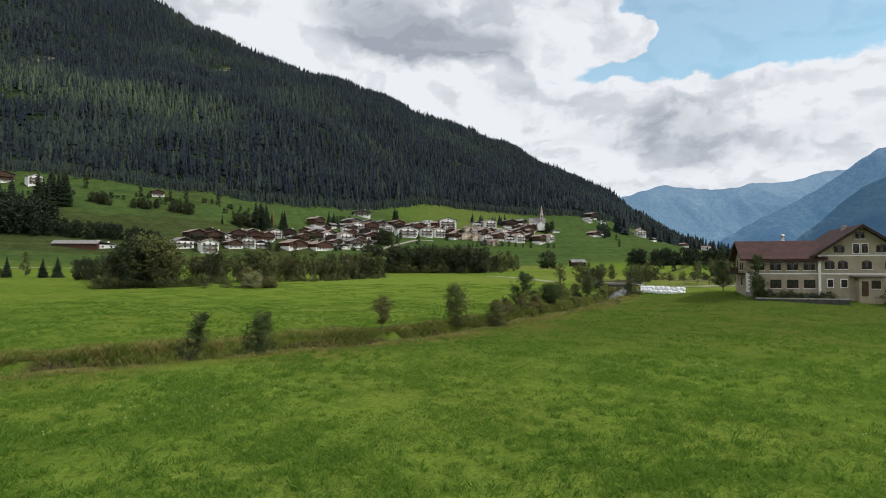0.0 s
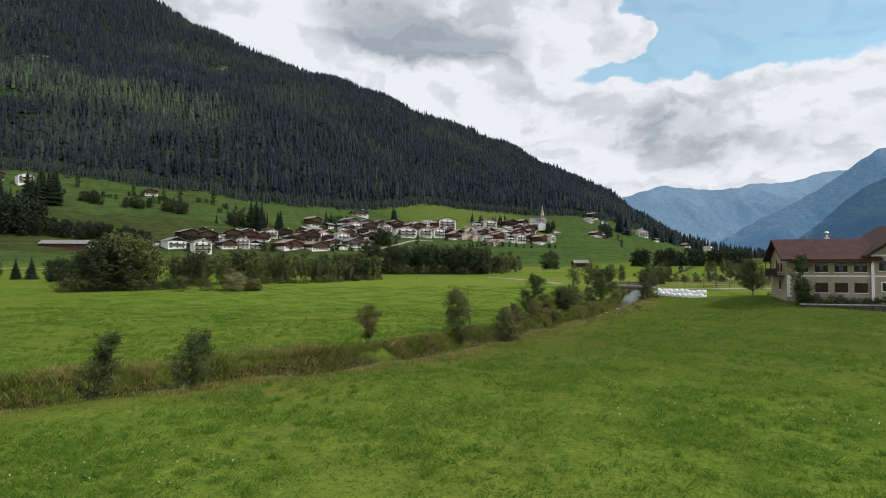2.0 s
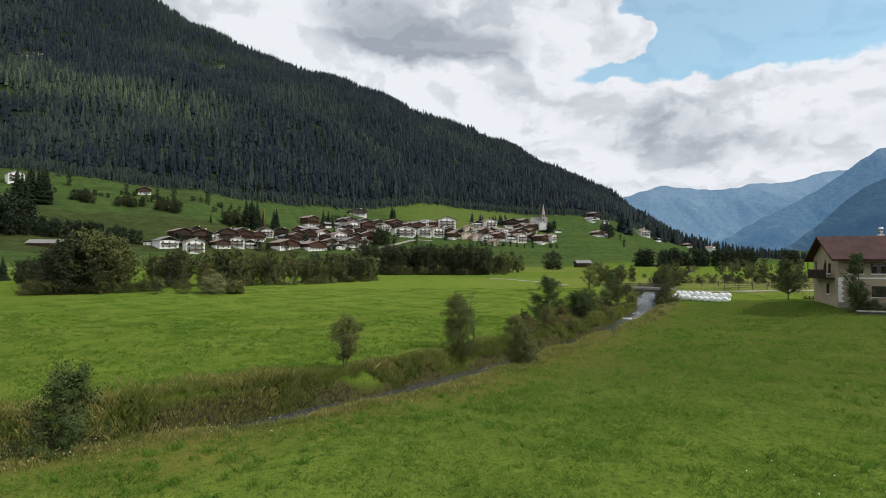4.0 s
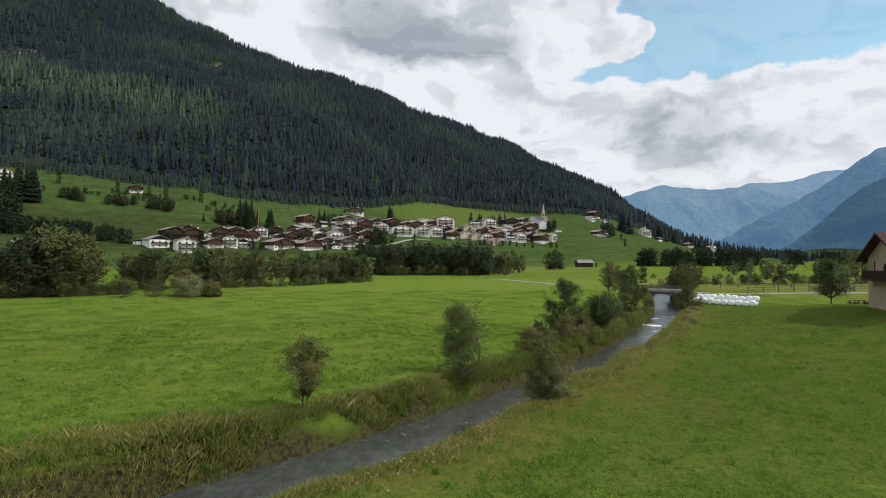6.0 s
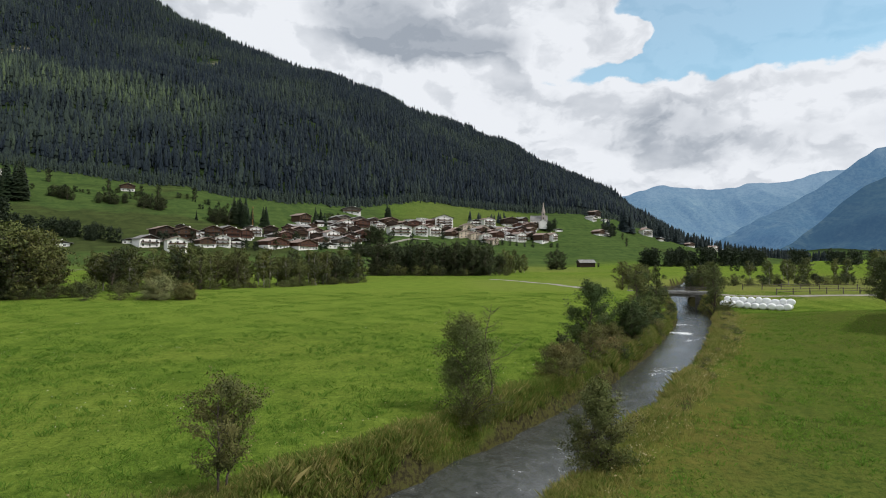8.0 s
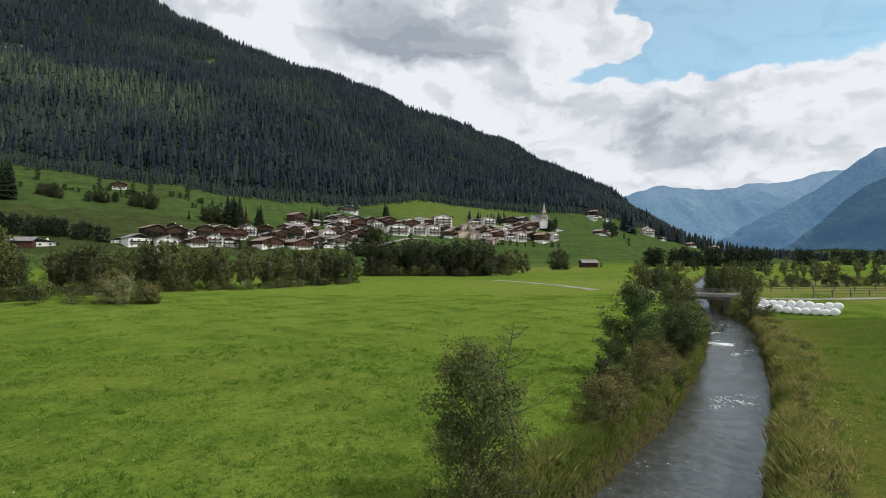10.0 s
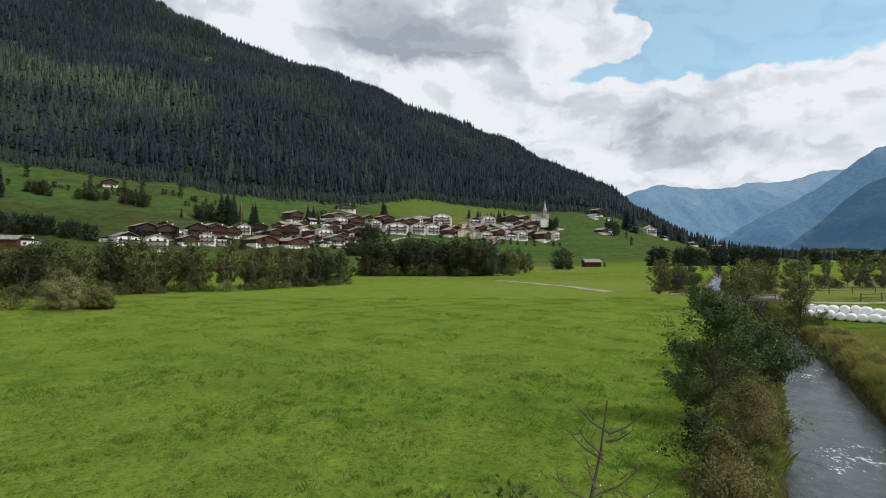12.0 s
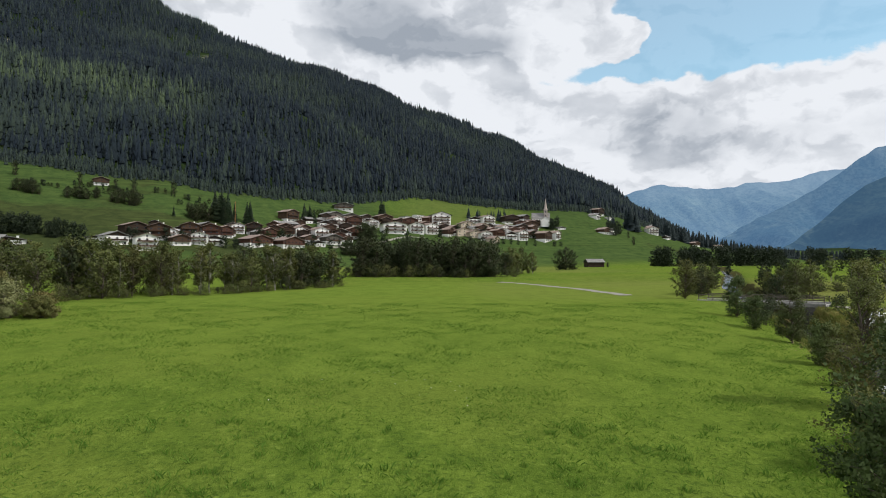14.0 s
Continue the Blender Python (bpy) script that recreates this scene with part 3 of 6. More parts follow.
WOOD_GREY = mat_plain("weathered_grey_timber", (0.075, 0.066, 0.056), (0.15, 0.135, 0.115), 2.0, 0.9, 0.1, 0.4, 20)
GLASS_DARK = mat_plain("window_glass", (0.012, 0.014, 0.016), (0.022, 0.025, 0.028), 1.0, 0.08, 0.6, 0.0, 5)
METAL = mat_plain("zinc_sheet", (0.42, 0.44, 0.46), (0.55, 0.57, 0.58), 2.0, 0.35, 0.5, 0.1, 9, 0.8)
GRAVEL = mat_plain("pale_gravel", (0.21, 0.20, 0.17), (0.33, 0.315, 0.27), 1.0, 0.95, 0.1, 0.5, 11)
FILM = mat_plain("white_wrapping_film", (0.74, 0.76, 0.77), (0.84, 0.85, 0.86), 3.0, 0.32, 0.5, 0.35, 9)
RUST = mat_plain("orange_painted_steel", (0.40, 0.19, 0.07), (0.48, 0.24, 0.10), 3.0, 0.6, 0.3, 0.1, 9)
PINK = mat_plain("pale_pink_stone", (0.34, 0.29, 0.265), (0.44, 0.38, 0.35), 0.8, 0.9, 0.1, 0.2, 9)


def mat_roof(name, a, b, course=0.34):
    """Rows of tiles with weather stains."""
    m, n = material(name, 0.8, 0.2)
    co = n.add("ShaderNodeTexCoord").outputs["Object"]
    rows = n.add("ShaderNodeTexWave", n.scaled(co, (1, 1, 1)), bands_direction="Z", wave_profile="SAW")
    rows.inputs["Scale"].default_value = 1 / course / 2
    k = n.noise(co, 0.7, 5, 0.62)
    f = n.noise(n.scaled(co, (1, 3, 3)), 6.0, 3, 0.6)
    col = n.mix(n.ramp(n.math("ADD", n.math("MULTIPLY", k, 0.6), n.math("MULTIPLY", f, 0.4)), 0.36, 0.64), (*a, 1), (*b, 1))
    n.put(n.bsdf.inputs["Base Color"], col)
    bumped(n, rows.outputs["Fac"], 0.5, 0.04)
    return m


ROOF_RED = mat_roof("red_brown_roof_tiles", (0.042, 0.021, 0.020), (0.074, 0.038, 0.034))
ROOF_BROWN = mat_roof("brown_roof_tiles", (0.19, 0.14, 0.12), (0.31, 0.24, 0.21))
ROOF_GREY = mat_roof("grey_shingle_roof", (0.15, 0.145, 0.14), (0.27, 0.265, 0.26))
ROOF_DARK = mat_roof("dark_shingle_roof", (0.045, 0.042, 0.040), (0.085, 0.080, 0.075))
BARK = mat_plain("grey_brown_bark", (0.060, 0.048, 0.038), (0.120, 0.100, 0.082), 4.0, 0.9, 0.1, 0.6, 22)
BARK_PALE = mat_plain("pale_birch_bark", (0.24, 0.225, 0.20), (0.40, 0.38, 0.35), 5.0, 0.9, 0.1, 0.4, 22)
LEAF_DARK = mat_leaf("dark_alder_leaves", (0.041, 0.067, 0.019), (0.068, 0.100, 0.028), (0.084, 0.108, 0.035), 0.26)
LEAF_MID = mat_leaf("green_willow_leaves", (0.077, 0.106, 0.031), (0.116, 0.148, 0.045), (0.135, 0.148, 0.047), 0.32)
LEAF_GROVE = mat_leaf("yellow_olive_grove_leaves", (0.067, 0.088, 0.027), (0.104, 0.122, 0.035), (0.116, 0.127, 0.039), 0.30)
LEAF_WOOD = mat_leaf("dark_grove_leaves", (0.022, 0.036, 0.015), (0.040, 0.056, 0.020), (0.052, 0.065, 0.024), 0.24)
LEAF_FAR = mat_leaf("far_woodland_leaves", (0.014, 0.025, 0.015), (0.026, 0.040, 0.021), (0.030, 0.044, 0.022), 0.2)
LEAF_OLIVE = mat_leaf("olive_shrub_leaves", (0.101, 0.124, 0.036), (0.155, 0.166, 0.053), (0.194, 0.168, 0.062), 0.34)
LEAF_PALE = mat_leaf("pale_willow_leaves", (0.140, 0.162, 0.068), (0.187, 0.208, 0.093), (0.196, 0.200, 0.085), 0.26)
NEEDLE_LEAF = mat_leaf("spruce_sprays", (0.010, 0.021, 0.010), (0.020, 0.036, 0.016), (0.026, 0.040, 0.017), 0.1)
BLADE = mat_leaf("meadow_grass_blades", (0.10, 0.180, 0.022), (0.20, 0.29, 0.055), (0.15, 0.235, 0.035), 0.5, 0.0, 0.9)
REED = mat_leaf("dry_bank_grass", (0.22, 0.20, 0.058), (0.42, 0.35, 0.150), (0.20, 0.22, 0.050), 0.45, 0.0, 0.9)
BANK_GREEN = mat_leaf("green_bank_grass", (0.140, 0.190, 0.036), (0.28, 0.28, 0.090), (0.120, 0.180, 0.030), 0.5, 0.0, 0.9)
STRAW = mat_leaf("straw_seed_heads", (0.28, 0.23, 0.12), (0.42, 0.36, 0.22), (0.32, 0.26, 0.13), 0.3, 0.0, 0.9)
UMBEL = mat_leaf("white_umbel_flowers", (0.52, 0.52, 0.44), (0.68, 0.68, 0.60), (0.58, 0.58, 0.46), 0.3, 0.0, 0.9)


def ground_z(x, y):
    return float(height(np.array([float(x)]), np.array([float(y)]))[0])


def empty(name, x, y, z, turn=0.0):
    ob = new(name)
    ob.matrix_basis = pose(x, y, z, 0, 0, turn)
    return ob


# ---- trees and shrubs ----
def tube(v, f, a, b, r0, r1, sides=5):
    """Adds a tapered tube from a to b to the lists of verts and faces."""
    a, b = np.array(a, float), np.array(b, float)
    w = b - a
    w = w / (np.linalg.norm(w) + 1e-9)
    u = np.cross(w, (0.31, 0.95, 0.1) if abs(w[0]) < 0.8 else (0, 0, 1))
    u = u / np.linalg.norm(u)
    n = np.cross(w, u)
    k = len(v)
    for c, r in ((a, r0), (b, r1)):
        for s in range(sides):
            t = 2 * math.pi * s / sides
            v.append(c + r * (math.cos(t) * u + math.sin(t) * n))
    for s in range(sides):
        f.append((k + s, k + (s + 1) % sides, k + sides + (s + 1) % sides, k + sides + s))


def leaf_quads(centres, size, rng, droop=0.3):
    """One small pointed leaf blade at each centre, turned at random."""
    n = len(centres)
    d = rng.normal(size=(n, 3))
    d[:, 2] -= droop
    d /= np.linalg.norm(d, axis=1)[:, None]
    e = np.cross(d, rng.normal(size=(n, 3)))
    e /= np.linalg.norm(e, axis=1)[:, None] + 1e-9
    s = size * rng.uniform(0.6, 1.3, n)[:, None]
    v = np.stack([centres - d * s * 0.5, centres + e * s * 0.34, centres + d * s * 0.5, centres - e * s * 0.34], 1)
    return v.reshape(-1, 3), np.arange(4 * n).reshape(n, 4)


SHAPES = {
    # width of the crown against height in the crown, from its foot to its top
    "round": [0.55, 0.86, 1.0, 0.96, 0.78, 0.34],
    "tall": [0.62, 0.95, 1.0, 0.80, 0.55, 0.16],
    "top": [0.25, 0.60, 0.95, 1.0, 0.85, 0.45],
    "column": [0.8, 1.0, 1.0, 0.9, 0.72, 0.3],
    "cone": [0.85, 1.0, 0.84, 0.60, 0.42, 0.20],
    "spire": [1.0, 1.05, 0.92, 0.74, 0.54, 0.36],
    "bush": [1.0, 1.0, 0.92, 0.78, 0.56, 0.22],
}


def grown(name, h, w, foot, shape, clumps, leaves, leaf, seed, leaf_mat, bark, lean=(0.0, 0.0), stems=1, spread=0.17, twigs=5, droop=0.0):
    """A broadleaved tree or shrub at the origin: trunk, limbs and twigs, and a crown of small leaves along the twigs."""
    rng = np.random.default_rng(seed)
    root = new(name)
    v, f = [], []
    spine = []
    for s in range(stems):
        o = np.zeros(2) if stems == 1 else rng.normal(0, 0.10 * w, 2)
        rad = max(0.035, 0.017 * h) / math.sqrt(stems)
        pts = [np.array([o[0] * 0.5, o[1] * 0.5, -0.4])]
        for i in range(1, 7):
            k = i / 6
            pts.append(np.array([o[0] * (0.5 + 1.5 * k) + lean[0] * k + rng.normal(0, 0.012 * h), o[1] * (0.5 + 1.5 * k) + lean[1] * k + rng.normal(0, 0.012 * h), 0.90 * h * k]))
        for i in range(6):
            tube(v, f, pts[i], pts[i + 1], rad * (1.05 - 0.155 * i), rad * (1.05 - 0.155 * (i + 1)), 6)
        spine.append(np.array(pts))
    t = np.sort(rng.uniform(0, 1, clumps) ** (1.25 if shape == "spire" else 0.9))
    a = rng.uniform(0, 2 * math.pi, clumps)
    wide = np.interp(t, np.linspace(0, 1, 6), SHAPES[shape]) * w / 2
    wide = wide * (1 + 0.30 * np.sin(a * 2 + seed) * np.sin(t * 9 + seed) + 0.20 * np.sin(t * 17 + a * 3))
    r = np.sqrt(rng.uniform(0.12, 1, clumps)) * wide * rng.uniform(0.75, 1.12, clumps)
    z = foot + t * (h - foot) * 0.96
    c = np.stack([r * np.cos(a) + lean[0] * z / h, r * np.sin(a) + lean[1] * z / h, z], 1)
    src, tip = [], []
    for i in range(clumps):
        sp = spine[i % stems]
        zz = min(0.88 * h, max(foot * 0.6, z[i] - r[i] * rng.uniform(0.5, 1.0) - 0.04 * h))
        p = np.array([np.interp(zz, sp[:, 2], sp[:, 0]), np.interp(zz, sp[:, 2], sp[:, 1]), zz])
        mid = p + (c[i] - p) * 0.55 + (0, 0, 0.10 * np.linalg.norm(c[i] - p))
        rad = 0.0060 * h * (1.1 - 0.8 * zz / h)
        tube(v, f, p, mid, rad, rad * 0.65, 4)
        tube(v, f, mid, c[i], rad * 0.65, rad * 0.25, 4)
        out = c[i] - (p[0], p[1], c[i][2] - 0.25 * r[i])
        out = out / (np.linalg.norm(out) + 1e-6)
        for k in range(twigs):
            u = 1.0 if k == 0 else rng.uniform(0.35, 1.0)
            b = p + (mid - p) * min(1, u / 0.55) if u < 0.55 else mid + (c[i] - mid) * (u - 0.55) / 0.45
            d = out * rng.uniform(0.3, 1.0) + rng.normal(0, 0.55, 3) + (0, 0, 0.25 - droop)
            e = b + d / np.linalg.norm(d) * spread * w * rng.uniform(0.7, 1.7)
            if k % 2 == 0:
                tube(v, f, b, e, rad * 0.28, rad * 0.12, 3)
            src.append(b)
            tip.append(e)
    mesh_object("trunk", np.array(v), f, bark, root, True)
    src, tip = np.array(src), np.array(tip)
    per = max(1, leaves // len(src))
    full = np.repeat(rng.random(len(src)) > 0.10, per)
    s = rng.uniform(0.05, 1.08, len(src) * per)[:, None]
    b, e = np.repeat(src, per, 0), np.repeat(tip, per, 0)
    p = b + (e - b) * s + np.clip(rng.normal(size=b.shape), -1.7, 1.7) * spread * w * 0.30 * (1, 1, 0.75)
    p[:, 2] -= droop * 0.4 * spread * w * s[:, 0] ** 2
    low = (p[:, 2] > 0.05) & full
    p, b = p[low], b[low]
    out = (p - b) / (spread * w) * 0.5 + (p - np.array([0, 0, (h + foot) / 2])) / (np.array([w, w, h - foot]) / 2) * 0.7 + (0, 0, 0.3)
    lv, lf = leaf_quads(p, leaf, rng, 0.3 + droop)
    soft_leaves(mesh_object("crown", lv, lf, leaf_mat, root), lv, out)
    return root


def soft_leaves(ob, lv, out):
    """Leaves face outwards and are shaded with their clump."""
    q = lv.reshape(-1, 4, 3)
    n = np.cross(q[:, 1] - q[:, 0], q[:, 2] - q[:, 0])
    out = out / (np.linalg.norm(out, axis=1)[:, None] + 1e-6)
    flip = np.where((n * out).sum(1) < 0)[0]
    if len(flip):
        q = q.copy()
        q[flip] = q[flip][:, ::-1]
        ob.data.vertices.foreach_set("co", q.astype(np.float32).ravel())
        n[flip] *= -1
    n = n / (np.linalg.norm(n, axis=1)[:, None] + 1e-9)
    soft = out * 0.65 + n * 0.65
    soft /= np.linalg.norm(soft, axis=1)[:, None]
    ob.data.update()
    ob.data.polygons.foreach_set("use_smooth", np.ones(len(ob.data.polygons), dtype=bool))
    ob.data.normals_split_custom_set_from_vertices(np.repeat(soft, 4, 0).tolist())


def spruce(name, h, w, seed, tiers=16, mat=None):
    """A spruce at the origin: trunk and drooping sprays of needles, tier over tier."""
    rng = np.random.default_rng(seed)
    root = new(name)
    v, f = [], []
    tube(v, f, (0, 0, -0.4), (0, 0, 0.55 * h), 0.018 * h, 0.010 * h, 6)
    tube(v, f, (0, 0, 0.55 * h), (0, 0, h), 0.010 * h, 0.002 * h, 6)
    mesh_object("trunk", np.array(v), f, BARK, root, True)
    V, F = [], []
    for k in range(tiers):
        a = k / tiers
        z = h * (0.05 + 0.93 * a)
        r = w / 2 * (1 - a) ** 0.8 + 0.05
        n = int(15 - 7 * a)
        for s in range(n):
            t = 2 * math.pi * (s + rng.uniform(-0.35, 0.35)) / n + k * 0.7
            rr = r * rng.uniform(0.5, 1.25)
            d, e = np.array([math.cos(t), math.sin(t), 0]), np.array([-math.sin(t), math.cos(t), 0])
            half = 0.30 * rr + 0.04 * h / tiers
            z = h * (0.05 + 0.93 * a) + rng.uniform(-0.7, 0.7) * h / tiers
            b = len(V)
            drop = 0.16 * rr + rng.uniform(0, 0.2) * h / tiers
            V += [d * 0.02 + (0, 0, z + 0.9 * h / tiers), d * rr * 0.6 + e * half + (0, 0, z - drop * 0.7), d * rr + (0, 0, z - drop), d * rr * 0.6 - e * half + (0, 0, z - drop * 0.7)]
            V += [d * rr * 0.7 + (0, 0, z + 0.25 * h / tiers)]
            F += [(b, b + 1, b + 4), (b + 1, b + 2, b + 4), (b + 2, b + 3, b + 4), (b + 3, b, b + 4)]
    mesh_object("crown", np.array(V), np.array(F), mat or NEEDLE_LEAF, root)
    return root


def place(ob, x, y, label, category, group="", turn=0.0, size=(1, 1, 1), sink=0.1):
    """Moves a thing built at the origin to its place on the ground."""
    ob.matrix_basis = pose(x, y, ground_z(x, y) - sink, 0, 0, turn) @ Matrix.Diagonal((*size, 1))
    return tagged(ob, label, category, group)


class Stock:
    """Prototypes of one kind, handed out in turn: the first use is the original, later ones are copies."""

    def __init__(self, makers):
        self.makers, self.made = makers, [None] * len(makers)

    def put(self, k, x, y, label, category, group="", turn=0.0, size=(1, 1, 1), sink=0.1):
        k = k % len(self.makers)
        if self.made[k] is None:
            self.made[k] = self.makers[k]()
            return place(self.made[k], x, y, label, category, group, turn, size, sink)
        m = pose(x, y, ground_z(x, y) - sink, 0, 0, turn)
        ob = copy_thing(self.made[k], m)
        ob.matrix_basis = m @ Matrix.Diagonal((*size, 1))
        return tagged(ob, label, category, group)


# trees of the groves, nominally ten metres high
GROVE = Stock([
    lambda: grown("tree", 10, 6.8, 0.5, "round", 64, 3300, 0.36, 31, LEAF_GROVE, BARK, spread=0.11),
    lambda: grown("tree", 10, 5.0, 1.4, "tall", 56, 2800, 0.34, 32, LEAF_GROVE, BARK_PALE, spread=0.11),
    lambda: grown("tree", 10, 6.2, 0.5, "column", 62, 3300, 0.36, 33, LEAF_WOOD, BARK, spread=0.11),
    lambda: grown("tree", 10, 5.4, 2.4, "top", 54, 2700, 0.34, 34, LEAF_GROVE, BARK_PALE, (0.5, 0.2), spread=0.11),
    lambda: grown("tree", 10, 7.0, 0.3, "round", 66, 3400, 0.36, 35, LEAF_WOOD, BARK, spread=0.11),
])
SHRUB = Stock([
    lambda: grown("shrub", 3, 3.4, 0.15, "bush", 34, 1900, 0.15, 41, LEAF_OLIVE, BARK, (0, 0), 4, 0.13),
    lambda: grown("shrub", 3, 3.0, 0.15, "bush", 34, 1900, 0.15, 42, LEAF_MID, BARK, (0, 0), 4, 0.13),
    lambda: grown("shrub", 3, 3.8, 0.1, "bush", 34, 1900, 0.16, 43, LEAF_WOOD, BARK, (0, 0), 4, 0.13),
    lambda: grown("shrub", 3, 3.8, 0.1, "bush", 40, 2000, 0.165, 44, LEAF_PALE, BARK, (0, 0), 4, 0.12),
    lambda: grown("shrub", 3, 3.8, 0.05, "bush", 36, 1900, 0.16, 45, LEAF_GROVE, BARK, (0, 0), 4, 0.13),
])
SPRUCES = Stock([
    lambda: spruce("spruce", 16, 7.2, 51, 26),
    lambda: spruce("spruce", 16, 6.2, 52, 26),
    lambda: spruce("spruce", 16, 8.0, 53, 24),
])


FAR_TREES = []


def join_far_trees():
    """The crowns of all far trees as one mesh."""
    V, F, M, base = [], [], [], 0
    for k, x, y, turn, wide, h in FAR_TREES:
        if GROVE.made[k] is None:
            continue
        me = next(o for o in GROVE.made[k].children if o.name.startswith("crown")).data
        co = np.empty(len(me.vertices) * 3, dtype=np.float32)
        me.vertices.foreach_get("co", co)
        co = co.reshape(-1, 4, 3)[::5]
        mid = co.mean(1, keepdims=True)
        co = (mid + (co - mid) * 2.3).reshape(-1, 3)
        c, s = math.cos(turn), math.sin(turn)
        p = np.stack([x + wide * (co[:, 0] * c - co[:, 1] * s), y + wide * (co[:, 0] * s + co[:, 1] * c), ground_z(x, y) - 0.3 + h * co[:, 2]], 1)
        V.append(p)
        F.append(np.arange(len(p)).reshape(-1, 4) + base)
        M.append(np.full(len(p) // 4, 1 if k in (0, 1, 3) else 0))
        base += len(p)
    ob = mesh_object("far_trees", np.concatenate(V), np.concatenate(F), LEAF_FAR)
    ob.data.materials.append(LEAF_WOOD)
    ob.data.polygons.foreach_set("material_index", np.concatenate(M).astype(np.int32))
    tagged(ob, "dark broadleaved trees of far hedges, gardens and hillside woods", "trees", kind="stuff")


def scatter_grove(seed, n, outline, hs, kinds, label, group, far=False):
    """Trees spread inside a band along a line of (x, y, half width) stations, none nearer than two metres."""
    rng = random.Random(seed)
    done = []
    tries = 0
    while len(done) < n and tries < 4000:
        tries += 1
        i = rng.randrange(len(outline) - 1)
        k = rng.random()
        (x0, y0, w0), (x1, y1, w1) = outline[i], outline[i + 1]
        x, y, w = x0 + (x1 - x0) * k, y0 + (y1 - y0) * k, w0 + (w1 - w0) * k
        dx, dy = x1 - x0, y1 - y0
        ln = math.hypot(dx, dy)
        s = rng.uniform(-w, w)
        x, y = x - dy / ln * s, y + dx / ln * s
        if any(math.hypot(x - a, y - b) < 2.1 for a, b in done):
            continue
        done.append((x, y))
        h = rng.uniform(*hs) / 10
        wide = h * rng.uniform(0.85, 1.2)
        if far:
            FAR_TREES.append((rng.choice(kinds), x, y, rng.uniform(0, 6.28), wide, h))
            continue
        GROVE.put(rng.choice(kinds), x, y, label, "tree", group, rng.uniform(0, 360), (wide, wide, h))


def skirt(seed, n, line, sizes, kinds, loose, label, group):
    """Shrubs set along a line, closing the foot of a grove or forming a hedge."""
    rng = random.Random(seed)
    xs, ys = [q[0] for q in line], [q[1] for q in line]
    s = np.concatenate([[0], np.cumsum(np.hypot(np.diff(xs), np.diff(ys)))])
    for i in range(n):
        t = s[-1] * (i + rng.uniform(0.1, 0.9)) / n
        x, y = float(np.interp(t, s, xs)) + rng.uniform(-loose, loose), float(np.interp(t, s, ys)) + rng.uniform(-loose, loose)
        k = rng.uniform(*sizes)
        SHRUB.put(rng.choice(kinds), x, y, label, "shrub", group, rng.uniform(0, 360), (k * rng.uniform(1.0, 1.35), k * rng.uniform(1.0, 1.35), k))


